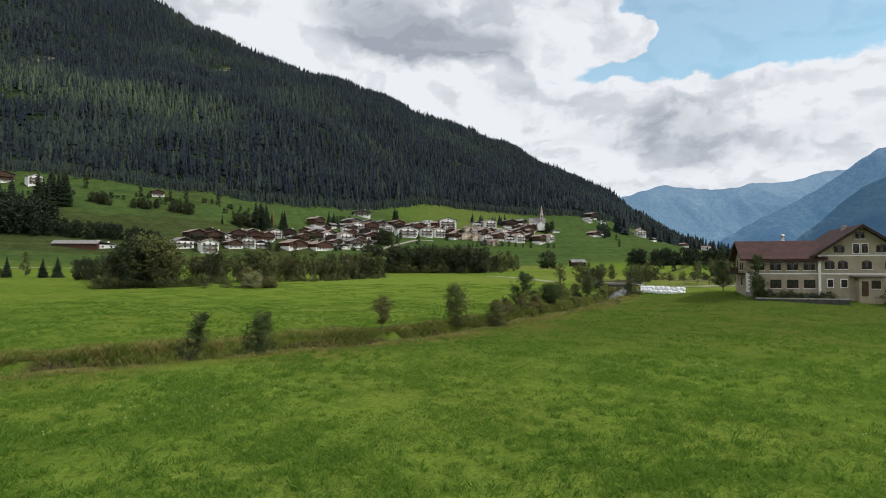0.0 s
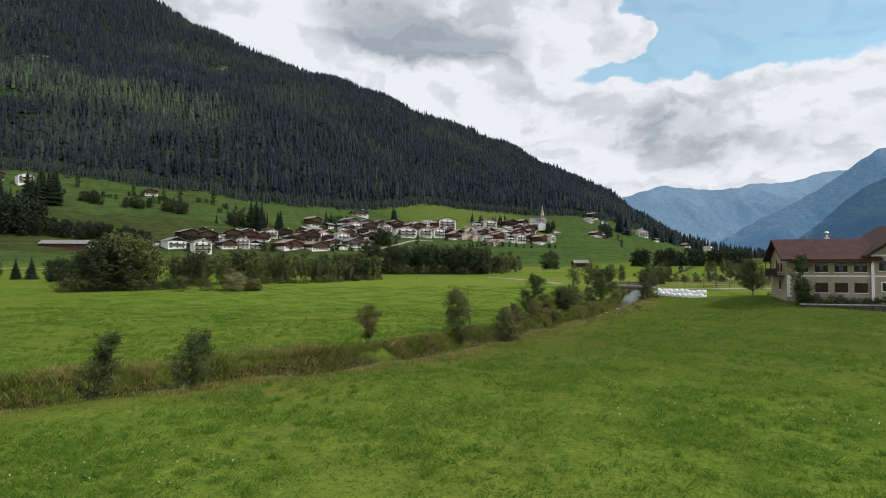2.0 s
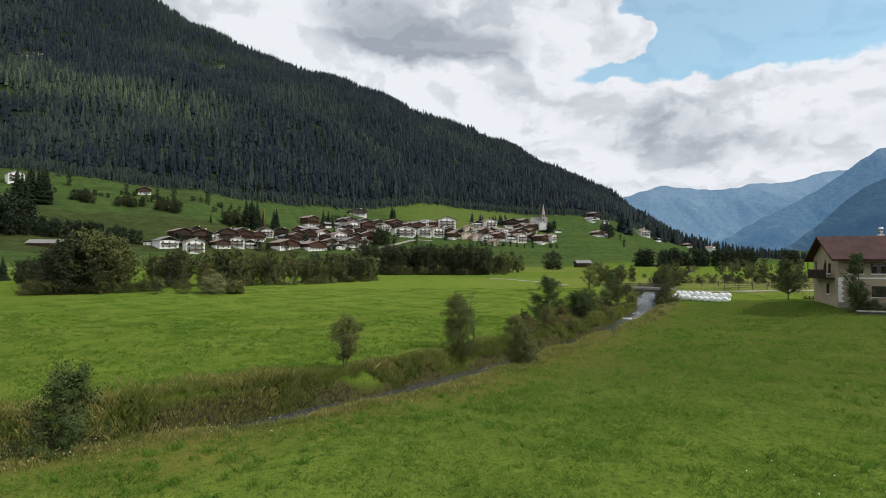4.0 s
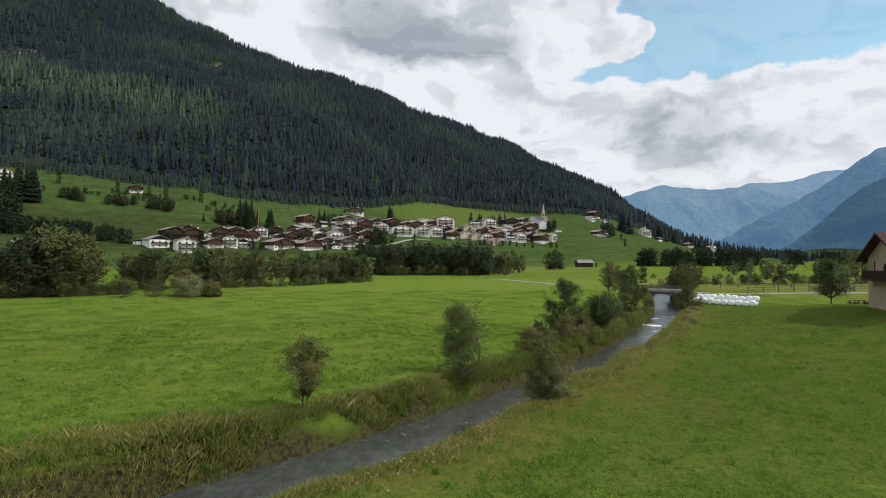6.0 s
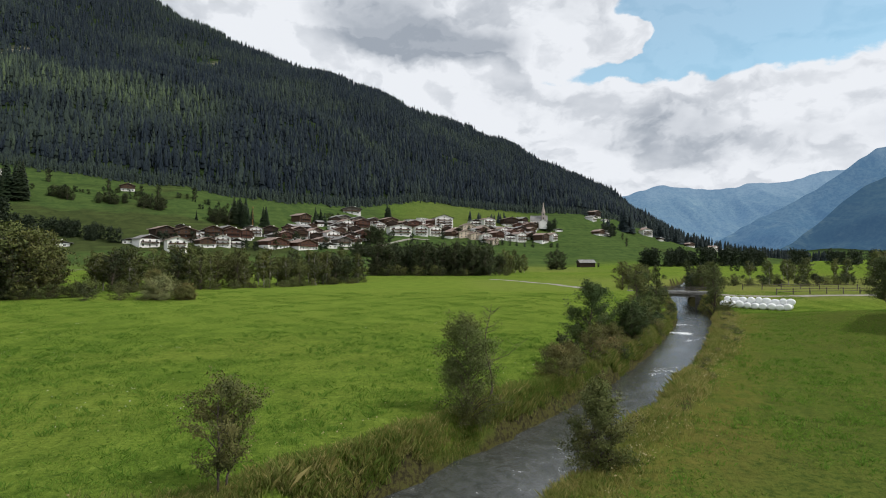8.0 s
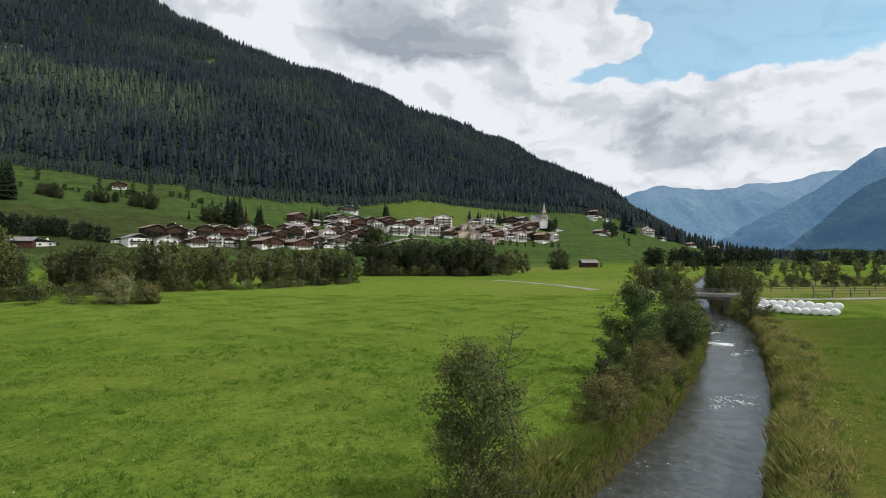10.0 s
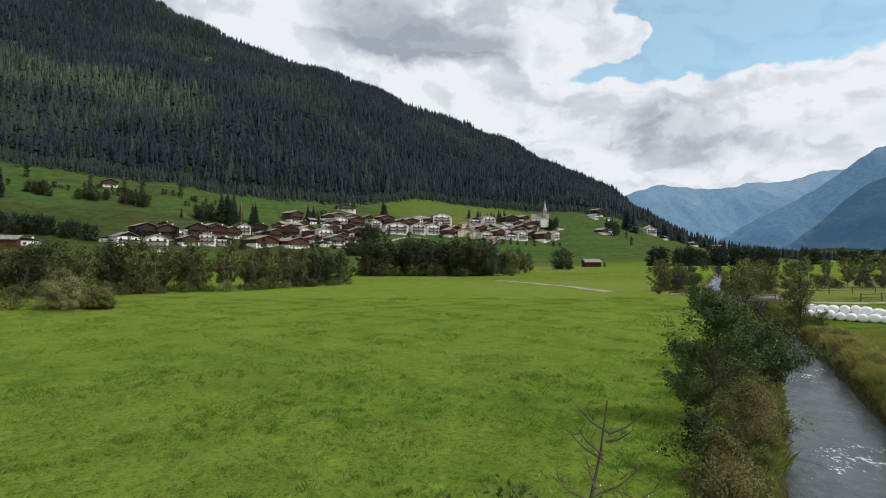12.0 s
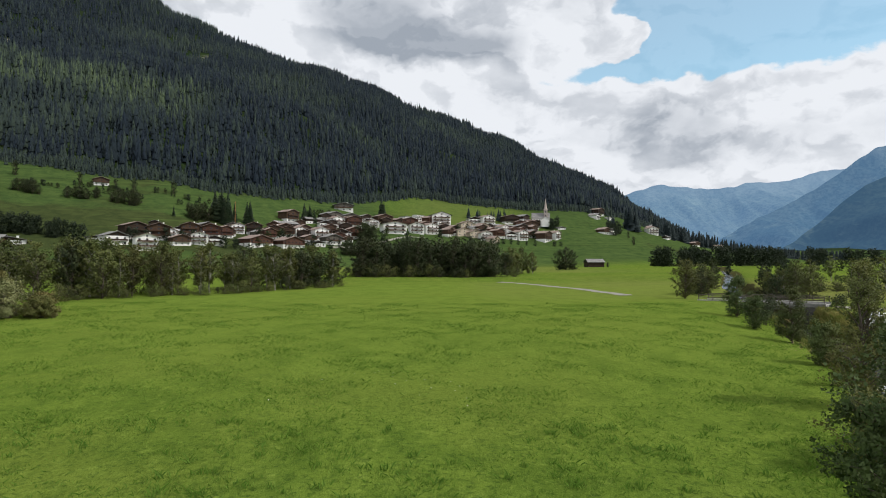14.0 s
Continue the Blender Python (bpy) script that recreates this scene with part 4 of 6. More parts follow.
def build_groves():
    scatter_grove(1, 20, [(-72, 132, 3.5), (-67, 134, 5), (-62, 139, 3.5)], (8.2, 12.2), (2, 4, 0, 0), "dark bushy alder in a clump at the meadow's edge", "trees at the meadow's edge")
    scatter_grove(2, 66, [(-62, 150, 7), (-52, 158, 7), (-42, 172, 6), (-31, 188, 6), (-22, 200, 4)], (6.2, 8.6), (0, 1, 3, 1, 2), "slim green riverside birch with pale trunk", "trees at the meadow's edge")
    scatter_grove(3, 20, [(-80, 150, 10), (-95, 175, 10)], (5, 7), (0, 2, 4), "dense green tree behind the meadow", "trees at the meadow's edge")
    scatter_grove(4, 46, [(-24, 263, 5), (-8, 266, 8), (8, 264, 8), (19, 262, 5)], (9, 13), (2, 4, 4, 2), "dark green tree in a dense grove", "dark grove in the meadow")
    scatter_grove(5, 9, [(23, 285, 2), (36, 300, 2)], (7, 10), (2, 0, 1), "green tree beside a dark grove", "dark grove in the meadow")
    scatter_grove(6, 44, [(155, 500, 6), (200, 510, 7), (262, 530, 6)], (11, 16), (2, 4), "dark broad tree in a field hedge", "trees of the far field hedge", True)
    skirt(61, 16, [(-75, 127), (-68, 127.5), (-61, 131.5), (-55, 136)], (0.6, 1.15), (2, 4, 1), 1.6, "bushy undergrowth at the foot of a grove", "undergrowth of the groves")
    skirt(62, 34, [(-60, 141), (-50, 150), (-40, 164), (-28, 181), (-19, 197)], (0.35, 0.85), (2, 4, 4), 1.6, "bushy undergrowth at the foot of a grove", "undergrowth of the groves")
    skirt(63, 24, [(-28, 257), (-8, 256), (8, 255), (24, 258)], (0.7, 1.4), (2, 2, 4), 1.5, "dark undergrowth at the foot of a grove", "undergrowth of the groves")
    skirt(64, 58, [(57, 176), (78, 180), (110, 184), (160, 190)], (0.35, 0.95), (2, 1, 4, 2), 1.3, "low dense green hedge shrub beyond the road", "hedge beyond the road")
    skirt(65, 24, [(60, 215), (100, 222), (170, 232)], (0.3, 0.7), (2, 2, 4), 1.5, "dark field hedge shrub on the valley floor", "second field hedge")
    scatter_grove(25, 6, [(70, 216, 2), (110, 223, 2), (160, 231, 2)], (5, 8), (3, 1, 3), "dark tree standing in a field hedge", "second field hedge")
    scatter_grove(8, 10, [(66, 180, 2), (95, 184, 2), (130, 190, 2)], (5, 8.5), (1, 3, 3), "tall slim tree standing above a hedge", "hedge beyond the road")
    scatter_grove(9, 16, [(110, 330, 4), (170, 345, 5), (260, 360, 6)], (3, 7), (2, 4, 0), "dark tree on the far valley floor", "trees on the valley floor", True)
    scatter_grove(10, 40, [(200, 560, 20), (330, 600, 20), (460, 660, 20)], (11, 17), (2, 4), "dark tree on the far valley floor", "trees on the valley floor", True)
    scatter_grove(11, 14, [(50, 156, 2), (54, 166, 3), (59, 176, 3)], (3.5, 6.5), (0, 1, 2), "green tree on the river bank beyond the bridge", "trees beyond the bridge")
    scatter_grove(12, 9, [(35, 160, 1.5), (42, 168, 2), (50, 184, 2)], (3.6, 6), (0, 2), "green bank tree beside the bridge", "trees beyond the bridge")
    for k, (x0, y0, x1, y1, n) in enumerate(((-282, 488, -258, 490, 7), (-262, 502, -225, 508, 12), (-240, 497, -205, 499, 12), (-215, 516, -172, 524, 10), (-330, 470, -296, 474, 9), (-190, 500, -165, 512, 7), (-110, 575, -92, 598, 8))):
        scatter_grove(40 + k, n, [(x0, y0, 1.5), (x1, y1, 1.5)], (2.5, 5), (2, 4, 0), "low bush in a hillside hedge row", "", True)
    # woods and bushes on the lower hillside
    scatter_grove(13, 50, [(-310, 385, 20), (-285, 392, 16), (-262, 394, 12)], (14, 22), (2, 4, 2), "dark tree in a hillside wood", "hillside wood", True)
    scatter_grove(24, 24, [(-262, 394, 9), (-240, 399, 6), (-222, 403, 3)], (8, 12), (2, 4), "dark tree in a hillside wood", "hillside wood", True)
    scatter_grove(26, 16, [(-222, 403, 4), (-204, 398, 4), (-188, 392, 3)], (7, 10.5), (2, 4), "dark tree in a hillside wood", "hillside wood", True)
    scatter_grove(14, 12, [(-278, 470, 4), (-262, 470, 4)], (6, 9), (2, 4), "dark hillside bush-like tree", "hillside bushes")
    scatter_grove(15, 12, [(-250, 478, 4), (-232, 484, 4)], (6, 9), (2, 4), "dark hillside bush-like tree", "hillside bushes")
    scatter_grove(16, 13, [(-222, 482, 4), (-206, 486, 5)], (6, 10), (2, 4), "dark hillside bush-like tree", "hillside bushes")
    scatter_grove(17, 8, [(-170, 482, 4), (-158, 490, 4)], (8, 12), (2, 4), "dark round tree beside spruces", "hillside bushes")
    scatter_grove(18, 10, [(-64, 470, 3), (-50, 474, 3)], (7, 11), (2, 4), "dark bushy tree below the village", "trees of the village")
    scatter_grove(19, 6, [(-58, 520, 2), (-47, 524, 2)], (10, 15), (2, 4), "dark tree between village houses", "trees of the village")
    scatter_grove(20, 18, [(26, 574, 1.5), (70, 596, 1.5), (114, 632, 1.5)], (4, 6), (2, 4), "dark garden hedge tree below houses", "trees of the village", True)
    scatter_grove(21, 44, [(-180, 405, 6), (-120, 440, 12), (-60, 500, 14), (10, 610, 12), (90, 660, 14)], (5, 9), (2, 0, 4), "small dark garden tree between houses", "trees of the village", True)
    scatter_grove(22, 12, [(112, 690, 5), (125, 720, 6)], (8, 13), (2, 4), "dark tree beside the church", "trees of the village", True)
    scatter_grove(23, 7, [(175, 700, 8), (196, 740, 8)], (9, 14), (2, 4), "dark tree around a hillside farm", "trees of the hamlet", True)
    rng = random.Random(77)
    for x, y, h in ((62.5, 365, 11.5), (66, 367, 10), (60, 367, 10), (112, 468, 3.5)):
        GROVE.put(4, x, y, "dark round tree alone in the meadow", "tree", "", rng.uniform(0, 360), (h / 10, h / 10, h / 10))
    for x, y, h in ((-303, 503, 11), (-199, 524, 11), (-221, 509, 11), (-258, 505, 9), (-236, 512, 8), (203, 712, 8), (190, 655, 9)):
        GROVE.put(2, x, y, "dark tree alone on the hillside pasture", "tree", "", rng.uniform(0, 360), (0.75 * h / 10, 0.75 * h / 10, h / 10))

    join_far_trees()


def build_spruces():
    rng = random.Random(5)

    far = []

    def grp(cx, cy, rx, ry, n, hs, label, group):
        for _ in range(n):
            if cy > 700:
                a, r = rng.uniform(0, 6.28), math.sqrt(rng.random())
                far.append((cx + rx * r * math.cos(a), cy + ry * r * math.sin(a), rng.uniform(*hs)))
                continue
            a, r = rng.uniform(0, 6.28), math.sqrt(rng.random())
            h = rng.uniform(*hs)
            s = h / 16
            SPRUCES.put(rng.randrange(3), cx + rx * r * math.cos(a), cy + ry * r * math.sin(a), label, "tree", group, rng.uniform(0, 360), (s * rng.uniform(0.8, 1.15),) * 2 + (s,), 0.3)

    dark = "dark green spruce standing on the hillside pasture"
    grp(-150, 497, 10, 6, 15, (13, 23), dark, "spruces above the village")
    grp(-136, 508, 3, 3, 3, (16, 20), dark, "spruces above the village")
    grp(-298, 452, 14, 8, 16, (14, 27), dark, "spruces beside the white farm")
    grp(-296, 405, 12, 8, 12, (20, 32), dark, "hillside wood")
    grp(-53, 634, 3, 3, 3, (14, 19), dark, "spruces behind the village")
    grp(231, 786, 7, 5, 18, (20, 31), dark, "spruce stand of the hamlet")
    grp(282, 822, 15, 8, 26, (14, 23), dark, "spruce stand of the hamlet")
    grp(322, 892, 20, 12, 34, (16, 26), dark, "spruce stand of the hamlet")
    grp(196, 748, 5, 5, 4, (12, 18), dark, "spruces of the hamlet")
    for k in range(12):
        grp(335 + 34 * k, 985 + 14 * k, 24, 16, 24, (16, 30 - 0.9 * k), dark, "")
    grp(-178, 478, 1, 1, 1, (7, 8), dark, "")
    grp(-108, 560, 10, 5, 7, (10, 16), dark, "spruces behind the village")
    grp(60, 720, 36, 6, 16, (9, 15), dark, "spruces behind the village")
    x, y, h = (np.array(c) for c in zip(*far))
    ob = conifer_mesh("spruce_stands", x, y, h, np.full(len(x), 0.12), 9, 9, 91)
    tagged(ob, "dark spruce stands around the hillside hamlet", "trees", kind="stuff")
    for x, y, h in ((-115.6, 173, 5.9), (-112, 174, 6.3), (-126, 173, 6.6)):
        SPRUCES.put(rng.randrange(3), x, y, "small dark spruce in a row on the meadow", "tree", "young spruces on the meadow", rng.uniform(0, 360), (h / 13, h / 13, h / 16))
    GROVE.put(1, -121, 173.5, "slim pale-trunked birch on the meadow", "tree", "", 40, (0.65, 0.65, 0.75))
    for k in range(5):
        SHRUB.put(2, -127 - 2.2 * k, 172 + k % 2, "dark bush beside young spruces", "shrub", "bushes on the meadow", 50 * k, (1.1, 1.1, 0.9))


def build_river_trees():
    def stand(x, y, top, label, **kw):
        z = ground_z(x, y) - 0.15
        place(grown("tree", h=(top - z) / 1.06, **kw), x, y, label, "tree", "trees along the river", 0, sink=0.15)

    stand(-16.4, 39.4, 4.2, "young dark alder leaning on the river bank", w=2.7, foot=0.2, shape="cone", clumps=80, leaves=14000, leaf=0.08, seed=61, leaf_mat=LEAF_DARK, bark=BARK, lean=(1.4, 0), spread=0.10)
    stand(-12.6, 41.9, 4.1, "bushy dark alder on the river bank", w=3.1, foot=0.2, shape="cone", clumps=90, leaves=17000, leaf=0.08, seed=62, leaf_mat=LEAF_DARK, bark=BARK, lean=(0.9, 0), spread=0.10)
    stand(-5.5, 58.9, 4.1, "round-crowned willow with thin bare trunk by the river", w=2.6, foot=0.9, shape="top", clumps=64, leaves=10000, leaf=0.075, seed=63, leaf_mat=LEAF_OLIVE, bark=BARK, lean=(0.1, 0), stems=2, spread=0.11)
    stand(2.0, 68.7, 5.55, "upright grey-green willow with drooping leaves on the river bank", w=3.2, foot=0.2, shape="spire", clumps=110, leaves=24000, leaf=0.075, seed=64, leaf_mat=LEAF_MID, bark=BARK, lean=(-0.15, 0), spread=0.12, droop=0.9)
    stand(11.7, 87.6, 6.2, "tall open ash with feathery leaves by the river", w=4.3, foot=0.9, shape="tall", clumps=60, leaves=18000, leaf=0.105, seed=65, leaf_mat=LEAF_DARK, bark=BARK, lean=(0.7, 0), spread=0.12, twigs=4)
    stand(16.75, 92.6, 4.25, "dense round dark alder by the river", w=4.0, foot=1.0, shape="round", clumps=90, leaves=18000, leaf=0.10, seed=66, leaf_mat=LEAF_DARK, bark=BARK, spread=0.11)
    stand(19.7, 100.4, 7.9, "slender tall alder by the river", w=2.5, foot=0.6, shape="column", clumps=60, leaves=8000, leaf=0.11, seed=67, leaf_mat=LEAF_MID, bark=BARK, spread=0.13)
    stand(29.6, 122.5, 5.6, "bushy alder on the bank before the bridge", w=3.0, foot=0.4, shape="tall", clumps=46, leaves=6000, leaf=0.13, seed=68, leaf_mat=LEAF_DARK, bark=BARK, spread=0.13)
    stand(24.6, 110.6, 3.9, "bushy willow on the bank before the bridge", w=2.6, foot=0.3, shape="round", clumps=44, leaves=5500, leaf=0.13, seed=69, leaf_mat=LEAF_MID, bark=BARK, spread=0.13)
    stand(40.1, 128.6, 8.2, "tall dense alder between river and bales", w=3.9, foot=0.3, shape="column", clumps=80, leaves=11000, leaf=0.13, seed=70, leaf_mat=LEAF_DARK, bark=BARK, spread=0.12)
    stand(50.9, 109.3, 8.3, "round garden tree on a short trunk beside the farmhouse", w=4.8, foot=1.7, shape="bush", clumps=90, leaves=13000, leaf=0.14, seed=71, leaf_mat=LEAF_DARK, bark=BARK, spread=0.12)
    stand(14.2, 92.4, 3.3, "olive-green young willow by the river", w=2.2, foot=0.4, shape="tall", clumps=36, leaves=4500, leaf=0.09, seed=72, leaf_mat=LEAF_OLIVE, bark=BARK)
    place(grown("shrub", h=2.8, w=2.3, foot=0.05, shape="bush", clumps=100, leaves=18000, leaf=0.07, seed=78, leaf_mat=LEAF_OLIVE, bark=BARK, stems=5, spread=0.11), 5.8, 61.3, "dense olive willow bush overhanging the water", "shrub", "shrubs on the field bank")
    for x, y, h, w, sd in ((11.3, 83.7, 2.4, 2.8, 82), (13.9, 88.3, 2.1, 2.4, 83), (7.3, 76.8, 1.8, 2.6, 84), (9.0, 80.4, 1.5, 2.2, 88), (17.0, 94.9, 1.9, 2.2, 89)):
        place(grown("shrub", h=h, w=w, foot=0.1, shape="bush", clumps=60, leaves=9000, leaf=0.07, seed=sd, leaf_mat=LEAF_OLIVE, bark=BARK, stems=6, spread=0.12), x, y, "olive-brown willow bush beside taller bank trees", "shrub", "shrubs on the meadow bank")
    for x, y, h, sd in ((-2.2, 54.4, 1.5, 92), (-4.1, 51.9, 1.7, 93), (2.4, 58.2, 1.2, 94)):
        place(grown("shrub", h=h, w=0.9, foot=0.1, shape="column", clumps=22, leaves=900, leaf=0.05, seed=sd, leaf_mat=LEAF_OLIVE, bark=BARK, stems=5, spread=0.16), x, y, "thin half-bare willow shoots at the water's edge", "shrub", "thin shoots on the field bank")
    stand(31.2, 131.0, 4.4, "low bushy alder on the bank", w=3.0, foot=0.3, shape="round", clumps=44, leaves=5500, leaf=0.13, seed=75, leaf_mat=LEAF_DARK, bark=BARK, spread=0.13)
    stand(33.4, 139.0, 6.3, "green alder before the bridge end", w=3.2, foot=0.4, shape="tall", clumps=50, leaves=6500, leaf=0.14, seed=74, leaf_mat=LEAF_DARK, bark=BARK, spread=0.13)
    # the bare tree beside the willow
    v, f = [], []
    rng = np.random.default_rng(5)
    pts = [np.array([0.15 * math.sin(k * 1.1), 0.06 * k, 4.9 * k / 7]) for k in range(8)]
    for k in range(7):
        tube(v, f, pts[k], pts[k + 1], 0.055 * (1 - k / 8.0), 0.055 * (1 - (k + 1) / 8.0), 6)
    root = new("dead_tree")
    mesh_object("trunk", np.array(v), f, BARK, root, True)
    for k in range(26):
        z = rng.uniform(1.4, 4.7)
        a = rng.uniform(0, 6.28)
        ln = (5.4 - z) * rng.uniform(0.16, 0.40) + 0.2
        if k == 0:
            z, a, ln = 2.0, 0.25, 2.2
        p = np.array([0.15 * math.sin(z * 7 / 4.9 * 1.1), 0.06 * z, z])
        q = p + ln * np.array([math.cos(a) * 0.8, math.sin(a) * 0.8, 0.55])
        v, f = [], []
        bend = (p + q) / 2 + (0, 0, -0.10 * ln)
        tube(v, f, p, bend, 0.018, 0.011, 4)
        tube(v, f, bend, q, 0.011, 0.004, 4)
        for _ in range(4):
            s = p + (q - p) * rng.uniform(0.4, 1)
            tube(v, f, s, s + 0.35 * ln * np.append(rng.normal(0, 0.5, 2), 0.5), 0.007, 0.003, 3)
        mesh_object("branch", np.array(v), f, BARK, root)
    k = (5.3 - ground_z(3.0, 70.7)) / 4.9
    place(root, 3.0, 70.7, "bare dead tree with thin twigs on the bank", "tree", "trees along the river", 0, (1.15, 1.15, k))


def build_bank_shrubs():
    rng = random.Random(9)
    ys = np.linspace(18, 134, 400)
    xs = curve(RIVER_Y, RIVER_X, ys, 7.0)
    for side, n, group, kinds in ((-1, 84, "shrubs on the meadow bank", (0, 0, 1, 0, 2)), (1, 84, "shrubs on the field bank", (0, 0, 4))):
        for _ in range(n):
            k = rng.randrange(400)
            y = float(ys[k])
            if side > 0 and y < 78:
                continue
            if side < 0 and y < 72 and rng.random() < (0.75 if y > 52 else 0.9):
                continue
            off = side * (float(half_width(y)) + rng.uniform(1.0, 2.6)) if side > 0 else -(float(half_width(y)) + rng.uniform(0.25, 0.9))
            slope = float(np.gradient(xs)[k] / np.gradient(ys)[k])
            ln = math.hypot(1, slope)
            x, yy = float(xs[k]) + off / ln, y - off * slope / ln
            if math.hypot(x + 6.0, yy - 59.4) < 3.6:
                continue
            h = rng.uniform(0.6, 1.4) * (0.75 if y < 70 else 1.0) if side < 0 else rng.uniform(0.35, 0.8)
            s = h / 3
            SHRUB.put(rng.choice(kinds), x, yy, "olive-brown willow shrub on the river bank" if side < 0 else "low brownish shrub on the river bank", "shrub", group, rng.uniform(0, 360), (s * 1.25, s * 1.25, s))
    for x, y, h, w, sd, mat, lab in ((-41.6, 132.0, 3.3, 6.6, 85, LEAF_PALE, "pale round willow bush at the meadow's edge"), (-43.4, 134.2, 4.5, 4.8, 86, LEAF_OLIVE, "yellowish willow bush behind a pale one"),
                                     (-37.9, 132.8, 2.4, 3.6, 87, LEAF_OLIVE, "low olive bush at the meadow's edge")):
        place(grown("shrub", h, w, 0.1, "bush", 90, 13000, 0.17, sd, mat, BARK, (0, 0), 5, 0.10), x, y, lab, "shrub", "bushes at the meadow's edge")
    for x, y, h, k, lab in ((-47, 131, 3.0, 4, "green bush at the meadow's edge"), (-51, 129, 2.6, 2, "dark bush at the meadow's edge"), (-14.4, 40.8, 2.0, 0, "brownish bush between two alders"),
                            (8.9, 81.3, 2.0, 2, "dark bush above the water"), (33.9, 134.2, 2.2, 2, "dark bush beside the bridge end"), (36.0, 137.6, 2.4, 2, "dark bush beside the bridge end"), (36.6, 141.8, 2.0, 1, "green bush beside the bridge end"), (21.6, 104.2, 2.2, 0, "olive bush on the bank"),
                            (40.9, 126.0, 2.0, 1, "green bush beside the bales"), (45.6, 140.6, 2.2, 2, "dark bush on the bank below the bridge")):
        s = h / 3
        SHRUB.put(k, x, y, lab, "shrub", "", rng.uniform(0, 360), (s, s, s))


# ---- grasses ----
def blades(name, x, y, z, h, width, rng, mat, per, lean=0.45):
    """Grass tufts: per bent blades on each place, one mesh."""
    n = len(x) * per
    px, py, pz, hh = (np.repeat(a, per) for a in (x, y, z, h))
    px = px + rng.normal(0, 0.13, n)
    py = py + rng.normal(0, 0.13, n)
    hh = hh * rng.uniform(0.6, 1.25, n)
    a = rng.uniform(0, 2 * math.pi, n)
    dx, dy = np.cos(a) * width / 2, np.sin(a) * width / 2
    lx, ly = rng.normal(0, lean, n) * hh, rng.normal(0, lean, n) * hh
    v = np.stack([np.stack([px - dx, py - dy, pz - 0.03], 1), np.stack([px + dx, py + dy, pz - 0.03], 1),
                  np.stack([px + dx * 0.6 + lx * 0.4, py + dy * 0.6 + ly * 0.4, pz + hh * 0.62], 1), np.stack([px + lx, py + ly, pz + hh], 1)], 1)
    i = 4 * np.arange(n)[:, None]
    f = np.concatenate([i + np.array([[0, 1, 2]]), i + np.array([[0, 2, 3]])])
    return mesh_object(name, v.reshape(-1, 3), f, mat)


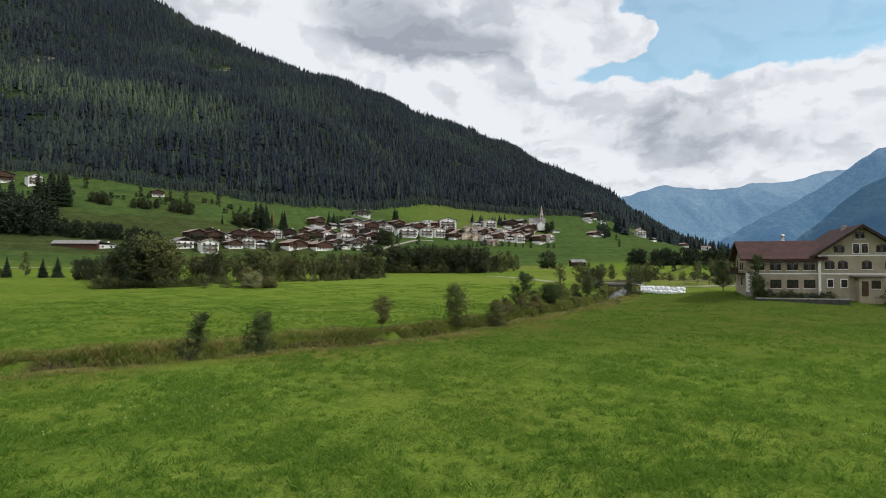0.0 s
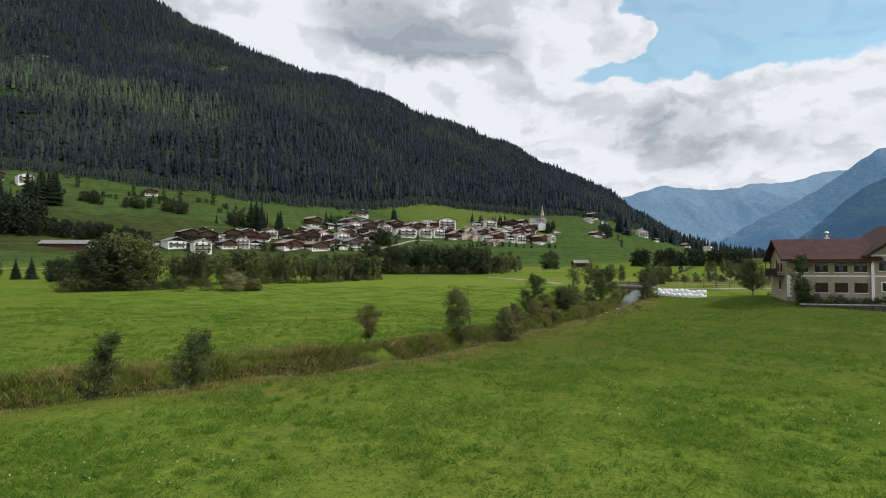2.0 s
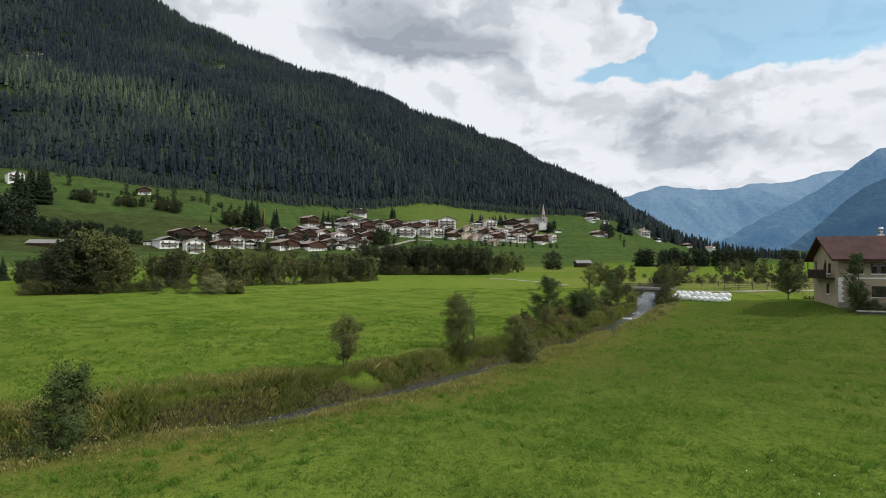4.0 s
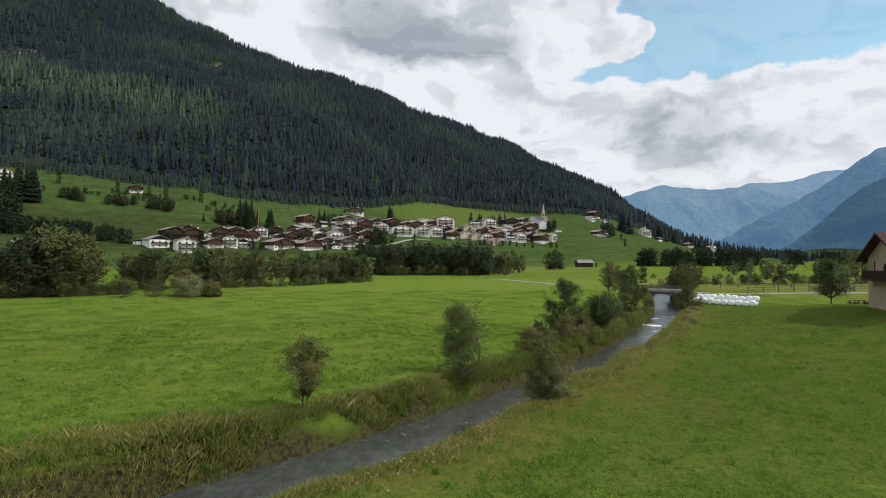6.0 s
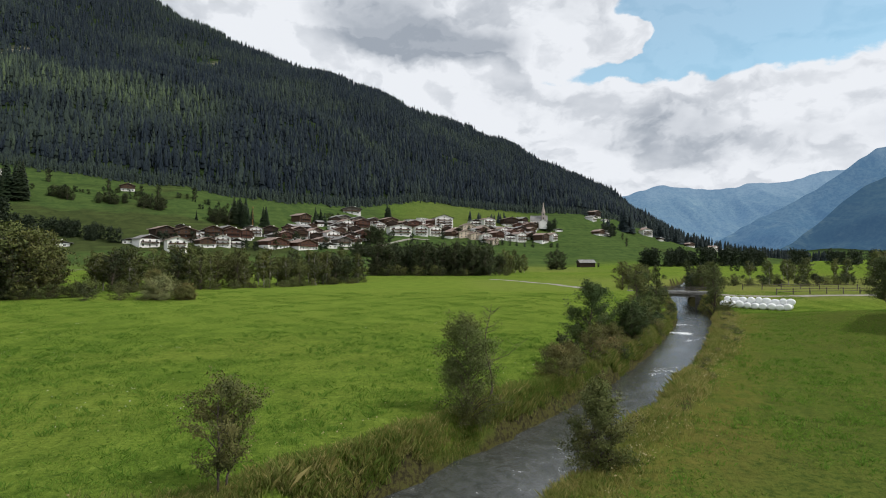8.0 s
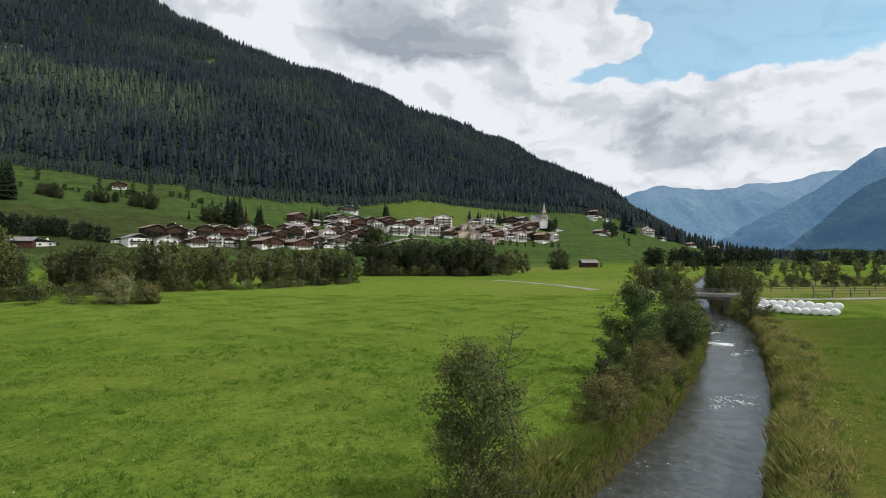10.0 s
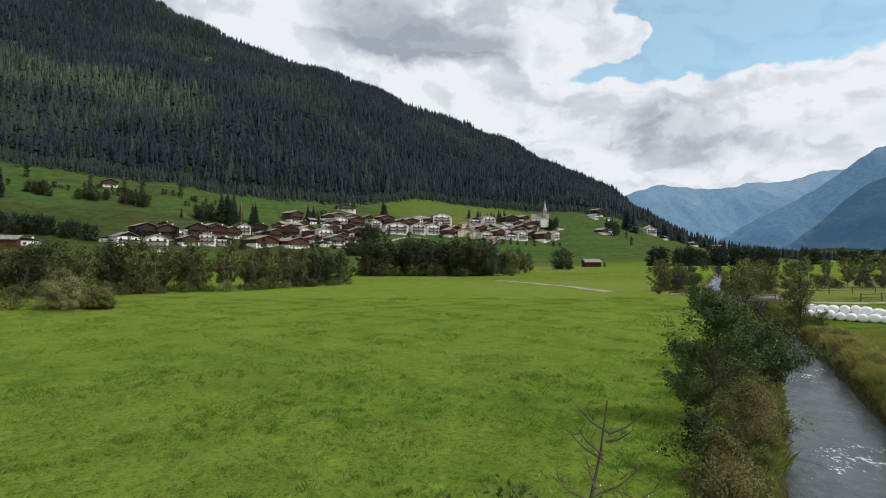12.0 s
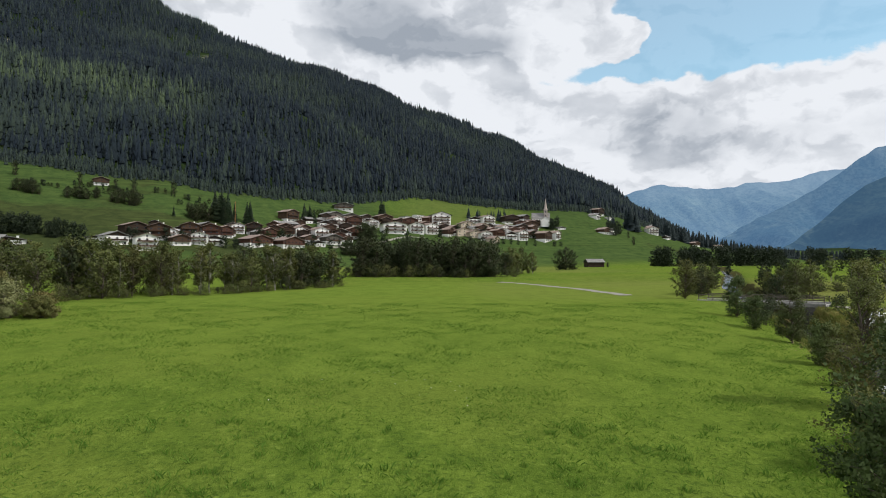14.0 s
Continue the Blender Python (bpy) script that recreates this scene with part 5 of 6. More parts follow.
def build_grass():
    rng = np.random.default_rng(13)
    # the meadows near the camera's line
    n = 230000
    y = 13 + 137 * rng.random(n) ** 1.2
    x = (rng.random(n) - 0.5) * (18 + 1.5 * np.clip(y, 0, 70))
    d = np.abs(river_distance(x, y))
    thick = wobble(x, y, 1.7) + 0.8 * wobble(y, x, 0.8) + rng.normal(0, 0.45, n)
    keep = (d > 4.3) & (thick > 0.0)
    x, y, thick = x[keep], y[keep], thick[keep]
    h = 0.07 + 0.05 * np.clip(thick, 0, 2)
    tagged(blades("grass", x, y, height(x, y), h, 0.03, rng, BLADE, 3, 0.9), "lush green meadow grass in uneven tufts", "grass", kind="stuff")
    # taller clumps among it
    n = 15000
    y = 13 + 85 * rng.random(n) ** 1.2
    x = (rng.random(n) - 0.5) * (18 + 1.5 * np.clip(y, 0, 70))
    keep = (np.abs(river_distance(x, y)) > 5.4) & (wobble(x, y, 3.3) + rng.normal(0, 0.6, n) > 0.1)
    x, y = x[keep], y[keep]
    h = rng.uniform(0.10, 0.24, len(x))
    tagged(blades("grass_clumps", x, y, height(x, y), h, 0.035, rng, BLADE, 16, 0.55), "taller green grass clumps in the meadow", "grass", kind="stuff")
    # the tall dry growth on the banks
    n = 80000
    yy = rng.uniform(15, 146, n)
    xs = curve(RIVER_Y, RIVER_X, yy, 7.0)
    slope = (curve(RIVER_Y, RIVER_X, yy + 1, 7.0) - xs)
    ln = np.hypot(1, slope)
    side = np.where(rng.random(n) < 0.5, -1, 1)
    loose = np.abs(rng.normal(0, 0.45, n)) + np.where(rng.random(n) < 0.12, 0.9 * rng.random(n), 0)
    off = side * (half_width(yy) + np.where(side < 0, 0.15 + loose * (0.8 + 1.6 * ease(57, 50, yy)), 0.25 + 1.6 * loose))
    x, y = xs + off / ln, yy - off * slope / ln
    patch = wobble(x, y, 1.4) + 0.5 * wobble(y, x, 4.0) + rng.normal(0, 0.35, n)
    keep = patch > np.where(off < 0, -1.3, -0.55)
    x, y, off, patch = x[keep], y[keep], off[keep], patch[keep]
    h = np.where(off < 0, 0.62, np.where(y < 66, 0.36, 0.62)) * (0.26 + 0.34 * np.clip(patch + 0.5, 0, 1.6) * rng.uniform(0.4, 1.2, len(x)))
    green = rng.random(len(x)) < np.where(off < 0, 0.30 + 0.32 * ease(50, 58, y), 0.22)
    for name, part_of, mat, label in (("bank_grass", ~green, REED, "tall dry yellow-brown grass along the river"), ("meadow_bank_grass", green, BANK_GREEN, "tall olive-green grass overhanging the river's banks")):
        tagged(blades(name, x[part_of], y[part_of], height(x[part_of], y[part_of]), h[part_of], 0.021, rng, mat, 7, 0.38), label, "grass", kind="stuff")
    # umbels: small white plates, in drifts
    n = 5200
    y = 13 + 95 * rng.random(n)
    x = (rng.random(n) - 0.5) * (20 + 1.5 * np.clip(y, 0, 70))
    drift = wobble(x, y, 5.5) + 0.7 * wobble(y, x, 2.3)
    keep = (drift > 0.8) & (np.abs(river_distance(x, y)) > 5)
    tagged(flower_heads("wild_flowers", x[keep], y[keep], 0.12, 0.3, 0.014, 0.032, rng, UMBEL), "white flowering umbels scattered in the meadow", "flowers", kind="stuff")
    # dry seed heads along both banks
    n = 2400
    yy = rng.uniform(26, 125, n)
    xs = curve(RIVER_Y, RIVER_X, yy, 7.0)
    slope = (curve(RIVER_Y, RIVER_X, yy + 1, 7.0) - xs)
    ln = np.hypot(1, slope)
    off = np.where(rng.random(n) < 0.25, -1, 1) * (half_width(yy) + 1.5 + np.abs(rng.normal(0, 0.9, n)))
    x, y = xs + off / ln, yy - off * slope / ln
    keep = wobble(x, y, 3.1) + rng.normal(0, 0.5, n) > 0
    tagged(flower_heads("seed_heads", x[keep], y[keep], 0.2, 0.55, 0.018, 0.042, rng, STRAW), "straw-coloured seed heads along the river bank", "flowers", kind="stuff")


def flower_heads(name, x, y, z0, z1, r0, r1, rng, mat):
    z = height(x, y) + rng.uniform(z0, z1, len(x))
    rad = rng.uniform(r0, r1, len(x))
    a = np.linspace(0, 2 * math.pi, 7)[:6]
    ring = np.stack([x[:, None] + rad[:, None] * np.cos(a), y[:, None] + rad[:, None] * np.sin(a), z[:, None] + rng.normal(0, 0.012, (len(x), 6))], -1)
    top = np.stack([x, y, z + 0.03], 1)[:, None]
    v = np.concatenate([top, ring], 1).reshape(-1, 3)
    i = 7 * np.arange(len(x))[:, None]
    f = np.concatenate([i + np.array([[0, 1 + k, 1 + (k + 1) % 6]]) for k in range(6)])
    return mesh_object(name, v, f, mat)


# ---- buildings ----
def gable_body(bm, w, d, z0, z1, peak, x0=0.0):
    """A block with gables front and back, ridge along y."""
    a = [bm.verts.new(p) for p in ((x0 - w / 2, 0, z0), (x0 + w / 2, 0, z0), (x0 + w / 2, 0, z1), (x0, 0, peak), (x0 - w / 2, 0, z1))]
    b = [bm.verts.new(p) for p in ((x0 - w / 2, d, z0), (x0 + w / 2, d, z0), (x0 + w / 2, d, z1), (x0, d, peak), (x0 - w / 2, d, z1))]
    bm.faces.new(a)
    bm.faces.new(b[::-1])
    for i in range(5):
        j = (i + 1) % 5
        bm.faces.new((a[j], a[i], b[i], b[j]))
    return bm


def gable_roof(bm, w, d, z1, peak, over, front, thick=0.22, x0=0.0):
    """Two slabs with eaves that stand out by over at the sides and front at the gables."""
    s = (peak - z1) / (w / 2)
    for side in (-1, 1):
        p = []
        for y in (-front, d + front):
            for x, z in ((0, peak), (side * (w / 2 + over), z1 - s * over)):
                p.append((x0 + x, y, z + 0.05))
        lo = [bm.verts.new(q) for q in p]
        hi = [bm.verts.new((q[0], q[1], q[2] + thick)) for q in p]
        for q in ((0, 1, 3, 2),):
            bm.faces.new([hi[i] for i in q])
            bm.faces.new([lo[i] for i in q[::-1]])
        for i, j in ((0, 1), (1, 3), (3, 2), (2, 0)):
            bm.faces.new((lo[i], lo[j], hi[j], hi[i]))
    bmesh.ops.recalc_face_normals(bm, faces=bm.faces)
    return bm


def window(parent, x, y, z, w, h, frame=None, face="front", sill=True, depth=0.07):
    """A window set on a wall: frame bars, pane and sill; its centre foot at x, y, z."""
    win = part("window", window_frame(w, h, depth), frame or WOOD_DARK, parent)
    turn = {"front": 0, "left": -90, "right": 90, "back": 180}[face]
    win.matrix_basis = pose(x, y, z, 0, 0, turn)
    part("pane", box(-w / 2 + 0.05, w / 2 - 0.05, -0.03, 0.01, 0.05, h - 0.05), GLASS_DARK, win)
    if sill:
        part("sill", box(-w / 2 - 0.08, w / 2 + 0.08, -depth - 0.06, 0.0, -0.09, -0.01), PLASTER_WHITE, win)
    return win


def window_frame(w, h, depth):
    bm = bmesh.new()
    b = 0.07
    add_box(bm, -w / 2, -w / 2 + b, -depth, 0.02, 0, h)
    add_box(bm, w / 2 - b, w / 2, -depth, 0.02, 0, h)
    add_box(bm, -w / 2 + b, w / 2 - b, -depth, 0.02, 0, b)
    add_box(bm, -w / 2 + b, w / 2 - b, -depth, 0.02, h - b, h)
    add_box(bm, -0.025, 0.025, -depth + 0.01, 0.02, b, h - b)
    return bm


def balcony(parent, w, z, out, mat):
    bm = bmesh.new()
    add_box(bm, -w / 2, w / 2, -out, 0, z - 0.12, z)
    add_box(bm, -w / 2, w / 2, -out, -out + 0.06, z + 0.12, z + 0.95)
    add_box(bm, -w / 2, -w / 2 + 0.06, -out + 0.06, 0, z + 0.12, z + 0.95)
    add_box(bm, w / 2 - 0.06, w / 2, -out + 0.06, 0, z + 0.12, z + 0.95)
    n = int(w / 2.2)
    for i in range(n + 1):
        x = -w / 2 + 0.1 + (w - 0.2) * i / n
        add_box(bm, x - 0.05, x + 0.05, -out + 0.005, -out + 0.055, z, z + 0.12)
    return part("balcony", bm, mat, parent)


def chalet(w=10, d=11, floors=2, plaster=None, timber=None, roof=None, wood_from=1, pitch=0.42, balconies=True, name="house", tall=2.7, win_w=1.0):
    """A village house: plastered below, boarded above, broad gable to the front."""
    root = new(name)
    plaster, timber, roof = plaster or PLASTER_WHITE, timber or WOOD_BROWN, roof or ROOF_BROWN
    top = floors * tall + 0.3
    peak = top + pitch * w / 2
    zw = min(wood_from * tall + 0.1, top)
    part("wall", box(-w / 2, w / 2, 0, d, -2.5, zw), plaster, root)
    bm = gable_body(bmesh.new(), w + 0.08, d + 0.08, zw + 0.004, top, peak - 0.02)
    bmesh.ops.translate(bm, vec=(0, -0.04, 0), verts=bm.verts)
    part("upper_wall", bm, timber, root)
    part("roof", gable_roof(bmesh.new(), w, d, top, peak, 0.9, 1.1), roof, root)
    n = max(2, int(w / 2.8))
    for k in range(floors):
        for i in range(n):
            x = -w / 2 + w * (i + 0.5) / n
            window(root, x, -0.05, k * tall + 0.95, win_w, 1.25, PLASTER_WHITE if (k < wood_from) else WOOD_DARK, sill=False)
        for i in range(2):
            window(root, w / 2 + 0.05, d * (0.28 + 0.44 * i), k * tall + 0.95, 1.0, 1.2, WOOD_DARK, "right", sill=False)
        if balconies and k >= 1:
            balcony(root, w * 0.86, k * tall + 0.15, 1.2, timber if timber in (WOOD_BROWN, WOOD_DARK, WOOD_RED) else WOOD_BROWN)
    window(root, 0, -0.05, top + 0.15, 0.9, 0.9, WOOD_DARK, sill=False)
    part("chimney", box(w * 0.16, w * 0.16 + 0.7, d * 0.55, d * 0.55 + 0.7, top, peak + 0.7), PLASTER_WHITE, root)
    return root


HOUSES = {
    "white": Stock([lambda: chalet(10, 11, 3, PLASTER_WHITE, PLASTER_WHITE, ROOF_BROWN, 2, 0.44), lambda: chalet(10, 10, 2, PLASTER_WHITE, WOOD_DARK, ROOF_GREY, 2, 0.46)]),
    "brown": Stock([lambda: chalet(10, 11, 3, PLASTER_WHITE, WOOD_DARK, ROOF_BROWN, 1), lambda: chalet(10, 10, 3, PLASTER_WHITE, WOOD_BROWN, ROOF_BROWN, 1)]),
    "mixed": Stock([lambda: chalet(10, 10, 2, PLASTER_WHITE, WOOD_BROWN, ROOF_BROWN, 1), lambda: chalet(10, 11, 3, PLASTER_WHITE, WOOD_DARK, ROOF_GREY, 2)]),
    "red": Stock([lambda: chalet(10, 10, 3, PLASTER_WHITE, WOOD_RED, ROOF_BROWN, 1)]),
    "tan": Stock([lambda: chalet(10, 10, 2, PLASTER_TAN, PLASTER_TAN, ROOF_BROWN, 2, 0.5, False)]),
    "grey": Stock([lambda: chalet(10, 10, 2, PLASTER_WHITE, WOOD_GREY, ROOF_GREY, 1)]),
    "lodge": Stock([lambda: chalet(17, 12, 2, PLASTER_WHITE, WOOD_RED, ROOF_BROWN, 1, 0.34)]),
    "low": Stock([lambda: chalet(10, 7, 1, PLASTER_WHITE, WOOD_DARK, ROOF_GREY, 1, 0.3, False)]),
    "hotel": Stock([lambda: chalet(11, 16, 4, PLASTER_WHITE, PLASTER_WHITE, ROOF_DARK, 4, 0.55, True, "hotel")]),
}
HOUSE_LABEL = {
    "white": "white plastered alpine house with brown gabled roof", "brown": "dark timbered alpine house on a white base",
    "mixed": "white and brown alpine house with wooden balcony", "red": "red-brown timbered house with white ground floor",
    "tan": "tan plastered village house with brown tiled roof", "grey": "grey weathered house with shingled roof",
    "lodge": "wide red-brown timber lodge with white base", "low": "low building with shallow grey roof",
    "hotel": "tall white hotel with dark gabled roof", "long": "long dark timber building with grey roof", "flat": "white flat-roofed building with dark windows",
}


def long_building(w=18, d=8):
    """A long building seen from its eaves side."""
    root = new("house")
    part("wall", box(-w / 2, w / 2, 0, d, -2.5, 2.6), PLASTER_WHITE, root)
    part("upper_wall", box(-w / 2 - 0.03, w / 2 + 0.03, -0.03, d + 0.03, 2.604, 5.4), WOOD_DARK, root)
    bm = gable_roof(bmesh.new(), d, w, 5.4, 7.2, 0.9, 0.9)
    bmesh.ops.rotate(bm, cent=(0, 0, 0), matrix=Matrix.Rotation(radians(-90), 3, "Z"), verts=bm.verts)
    bmesh.ops.translate(bm, vec=(-w / 2, d / 2, 0), verts=bm.verts)
    part("roof", bm, ROOF_GREY, root)
    for i in range(6):
        for z in (0.9, 3.6):
            window(root, -w / 2 + w * (i + 0.5) / 6, -0.05, z, 1.0, 1.2, WOOD_DARK, sill=False)
    return root


def flat_building(w=22, d=10):
    root = new("house")
    part("wall", box(-w / 2, w / 2, 0, d, -2.5, 6.2, bevel=0.06), PLASTER_WHITE, root)
    part("roof", box(-w / 2 - 0.4, w / 2 + 0.4, -0.6, d + 0.4, 6.204, 6.6, bevel=0.05), CONCRETE, root)
    for i in range(7):
        for z in (0.7, 3.6):
            window(root, -w / 2 + w * (i + 0.5) / 7, -0.05, z, 1.9, 1.5, WOOD_DARK, sill=False)
    return root


HOUSES["long"] = Stock([long_building])
HOUSES["flat"] = Stock([flat_building])
NOMINAL = {"lodge": 17, "long": 18, "flat": 22, "hotel": 11}


def settle(rows, group, seed):
    """Houses from rows of kind, x, y and width."""
    rng = random.Random(seed)
    for k, (kind, x, y, w) in enumerate(rows):
        s = w / NOMINAL.get(kind, 10)
        hs = 0.85 * min(1.15, max(0.75, s))
        turn = rng.uniform(12, 58)
        HOUSES[kind].put(k, x, y, HOUSE_LABEL[kind], "house", group, turn, (s, hs, hs), 0.2)


def build_village():
    settle([
        ("low", -184, 398, 10), ("white", -172, 396, 12), ("brown", -171, 415, 13), ("brown", -161, 420, 12), ("white", -153, 390, 11), ("white", -157, 440, 9), ("mixed", -144, 412, 10),
        ("mixed", -145, 452, 10), ("white", -138, 421, 9), ("white", -132, 429, 9), ("mixed", -135, 462, 9), ("mixed", -152, 449, 8),
    ], "houses of the village", 1)
    settle([
        ("lodge", -109, 445, 18), ("lodge", -92, 458, 18), ("brown", -124, 478, 10), ("brown", -116, 498, 10), ("long", -112, 520, 19), ("brown", -96, 506, 10), ("mixed", -86, 480, 9),
        ("white", -89, 548, 10), ("white", -82, 498, 11), ("grey", -72, 489, 12), ("white", -80, 557, 11), ("white", -70, 519, 11), ("red", -62, 525, 11), ("red", -68, 563, 13),
        ("long", -100, 559, 16), ("brown", -114, 544, 13), ("grey", -87, 582, 16), ("grey", -74, 585, 14), ("low", -80, 474, 11),
    ], "houses of the village", 2)
    settle([
        ("white", -35, 562, 20), ("brown", -46, 595, 15), ("red", -25, 610, 15), ("flat", -22, 635, 23), ("white", -5, 600, 14), ("hotel", 3, 631, 18), ("white", -18, 584, 12),
        ("long", -57, 593, 13), ("tan", 11, 601, 11), ("tan", 23, 601, 13), ("flat", -17, 655, 12),
    ], "houses of the village", 3)
    settle([
        ("tan", 28, 647, 13), ("white", 38, 694, 13), ("white", 53, 694, 15), ("tan", 33, 597, 11), ("white", 42, 590, 10), ("tan", 44, 652, 13), ("tan", 58, 636, 11), ("long", 60, 667, 19),
        ("long", 76, 680, 16), ("white", 68, 628, 11), ("white", 80, 634, 12), ("mixed", 84, 665, 11), ("brown", 78, 706, 17), ("brown", 96, 684, 14), ("mixed", 92, 650, 11),
        ("brown", 105, 643, 15), ("white", 117, 656, 10), ("mixed", 94, 712, 12), ("tan", 50, 586, 9), ("low", 130, 702, 9),
    ], "houses of the village", 4)
    settle([
        ("mixed", 179, 706, 13), ("white", 186, 712, 10), ("brown", 203, 818, 16), ("white", 192, 790, 13), ("low", 214, 812, 12), ("long", 279, 797, 15), ("white", 262, 800, 13),
        ("white", 304, 868, 15), ("brown", 287, 862, 16), ("white", 300, 905, 15), ("white", 440, 1000, 20), ("low", 345, 935, 16), ("mixed", 395, 985, 14),
    ], "houses of the hamlet", 5)
    rng = random.Random(12)
    fill = []
    for x0, y0, x1, y1, n in ((-170, 425, -130, 470, 9), (-125, 462, -60, 545, 20), (-100, 540, -60, 600, 11), (-45, 585, 10, 650, 11), (15, 605, 100, 690, 24)):
        for _ in range(n):
            k = rng.random()
            fill.append((rng.choice(("white", "mixed", "brown", "red", "tan" if x0 > 0 else "grey")), x0 + (x1 - x0) * k + rng.uniform(-12, 12), y0 + (y1 - y0) * k + rng.uniform(-16, 16), rng.uniform(6.5, 11)))
    settle(fill, "houses of the village", 7)
    settle([("white", -341, 496, 11), ("brown", -368, 497, 14), ("mixed", -247, 513, 10), ("low", -214, 374, 14), ("grey", -86, 618, 17), ("flat", 640, 1400, 40), ("white", 760, 1500, 30), ("white", 690, 1450, 30)], "outlying farms", 6)


def barn(w, d, h, name, roof_mat, wall_mat, open_front=False):
    """A boarded field barn seen from its eaves side, boards upright with gaps."""
    root = new(name)
    part("wall", box(-w / 2, w / 2, 0.05, d, -1.5, h), wall_mat, root)
    n = int(w / 0.5)
    me = None
    for i in range(n):
        x = -w / 2 + w * i / n
        if me is None:
            ob = part("board", box(0, w / n - 0.04, 0, 0.05, -0.2, h), wall_mat, root)
            me = ob.data
        else:
            ob = new("board", me)
            ob.parent = root
        ob.location = (x, 0, 0)
    bm = gable_roof(bmesh.new(), d, w, h, h + d * 0.24, 0.8, 0.6, 0.16)
    bmesh.ops.rotate(bm, cent=(0, 0, 0), matrix=Matrix.Rotation(radians(-90), 3, "Z"), verts=bm.verts)
    bmesh.ops.translate(bm, vec=(-w / 2, d / 2, 0), verts=bm.verts)
    part("roof", bm, roof_mat, root)
    return root


def build_church():
    """Village church: nave with steep roof, round apse end, slim tower with tall spire."""
    root = new("church")
    bm = gable_body(bmesh.new(), 11, 20, -3, 7.5, 13.5)
    bmesh.ops.rotate(bm, cent=(0, 0, 0), matrix=Matrix.Rotation(radians(-90), 3, "Z"), verts=bm.verts)
    part("nave", bm, PLASTER_WHITE, root)
    bm = gable_roof(bmesh.new(), 11, 20, 7.5, 13.5, 0.5, 0.4)
    bmesh.ops.rotate(bm, cent=(0, 0, 0), matrix=Matrix.Rotation(radians(-90), 3, "Z"), verts=bm.verts)
    part("roof", bm, ROOF_GREY, root)
    part("side_chapel", gable_body(bmesh.new(), 9, 6, -3, 5.0, 8.5, 15), PLASTER_WHITE, root).location = (0, -11, 0)
    part("chapel_roof", gable_roof(bmesh.new(), 9, 6, 5.0, 8.5, 0.4, 0.4, 0.2, 15), ROOF_GREY, root).location = (0, -11, 0)
    tower = part("tower", box(13.5, 17.5, -5.2, -1.2, -3, 17), PINK, root)
    bm = bmesh.new()
    cx, cy = 15.5, -3.2
    for z0, r0, z1, r1 in ((17, 2.9, 18.2, 1.9), (18.2, 1.9, 29.5, 0.05)):
        a = [bm.verts.new((cx + r0 * math.cos(k * math.pi / 4 + 0.39), cy + r0 * math.sin(k * math.pi / 4 + 0.39), z0)) for k in range(8)]
        b = [bm.verts.new((cx + r1 * math.cos(k * math.pi / 4 + 0.39), cy + r1 * math.sin(k * math.pi / 4 + 0.39), z1)) for k in range(8)]
        for k in range(8):
            bm.faces.new((a[k], a[(k + 1) % 8], b[(k + 1) % 8], b[k]))
    part("spire", bm, PINK, root, "slim pale spire")
    for z in (9, 13.6):
        window(tower, 15.5, -5.24, z, 1.1, 2.2, STONE_GREY, sill=False)
    for i in range(4):
        window(root, 2.4 + 3.2 * i, -5.55, 2.5, 1.2, 3.4, STONE_GREY, sill=False)
    root.matrix_basis = pose(99, 706, ground_z(104, 706) + 1.2, 0, 0, -8) @ Matrix.Diagonal((0.92, 0.92, 0.92, 1))
    tagged(root, "white village church with slim pointed pale spire", "church")


def arched(bm, w, h, y0, y1):
    """A window leaf with a flat-arched head, in x and z, extruded along y."""
    pts = [(-w / 2, 0), (w / 2, 0), (w / 2, h * 0.78), (w * 0.3, h * 0.95), (0, h), (-w * 0.3, h * 0.95), (-w / 2, h * 0.78)]
    a = [bm.verts.new((x, y0, z)) for x, z in pts]
    b = [bm.verts.new((x, y1, z)) for x, z in pts]
    bm.faces.new(a)
    bm.faces.new(b[::-1])
    for i in range(len(pts)):
        j = (i + 1) % len(pts)
        bm.faces.new((a[j], a[i], b[i], b[j]))
    return bm


def shutter_window(parent, x, y, z, w, h, arch=False, face="front"):
    """A farmhouse window: pale surround, dark frame with bars, pane, sill."""
    turn = {"front": 0, "left": -90}[face]
    if arch:
        win = part("window", arched(bmesh.new(), w, h, -0.03, 0.0), WOOD_DARK, parent)
        part("pane", arched(bmesh.new(), w - 0.16, h - 0.14, -0.045, -0.034), GLASS_DARK, win).location = (0, 0, 0.06)
    else:
        win = part("window", box(-w / 2, w / 2, -0.03, 0.0, 0, h), WOOD_DARK, parent)
        part("pane", box(-w / 2 + 0.07, w / 2 - 0.07, -0.045, -0.034, 0.06, h - 0.06), GLASS_DARK, win)
    win.matrix_basis = pose(x, y, z, 0, 0, turn)
    part("crossbar", box(-0.03, 0.03, -0.06, -0.048, 0.06, h - 0.1), WOOD_DARK, win)
    part("shutter", box(-w / 2, -w * 0.14, -0.075, -0.062, 0.03, h * 0.76), WOOD_DARK, win)
    part("shutter", box(w * 0.14, w / 2, -0.075, -0.062, 0.03, h * 0.76), WOOD_DARK, win)
    part("sill", box(-w / 2 - 0.1, w / 2 + 0.1, -0.12, 0.0, -0.10, -0.01), PLASTER_WHITE, win)
    return win


FARM = pose(44.9, 88.9, 2.75, 0, 0, -18) @ Matrix.Diagonal((0.885, 1, 1, 1))


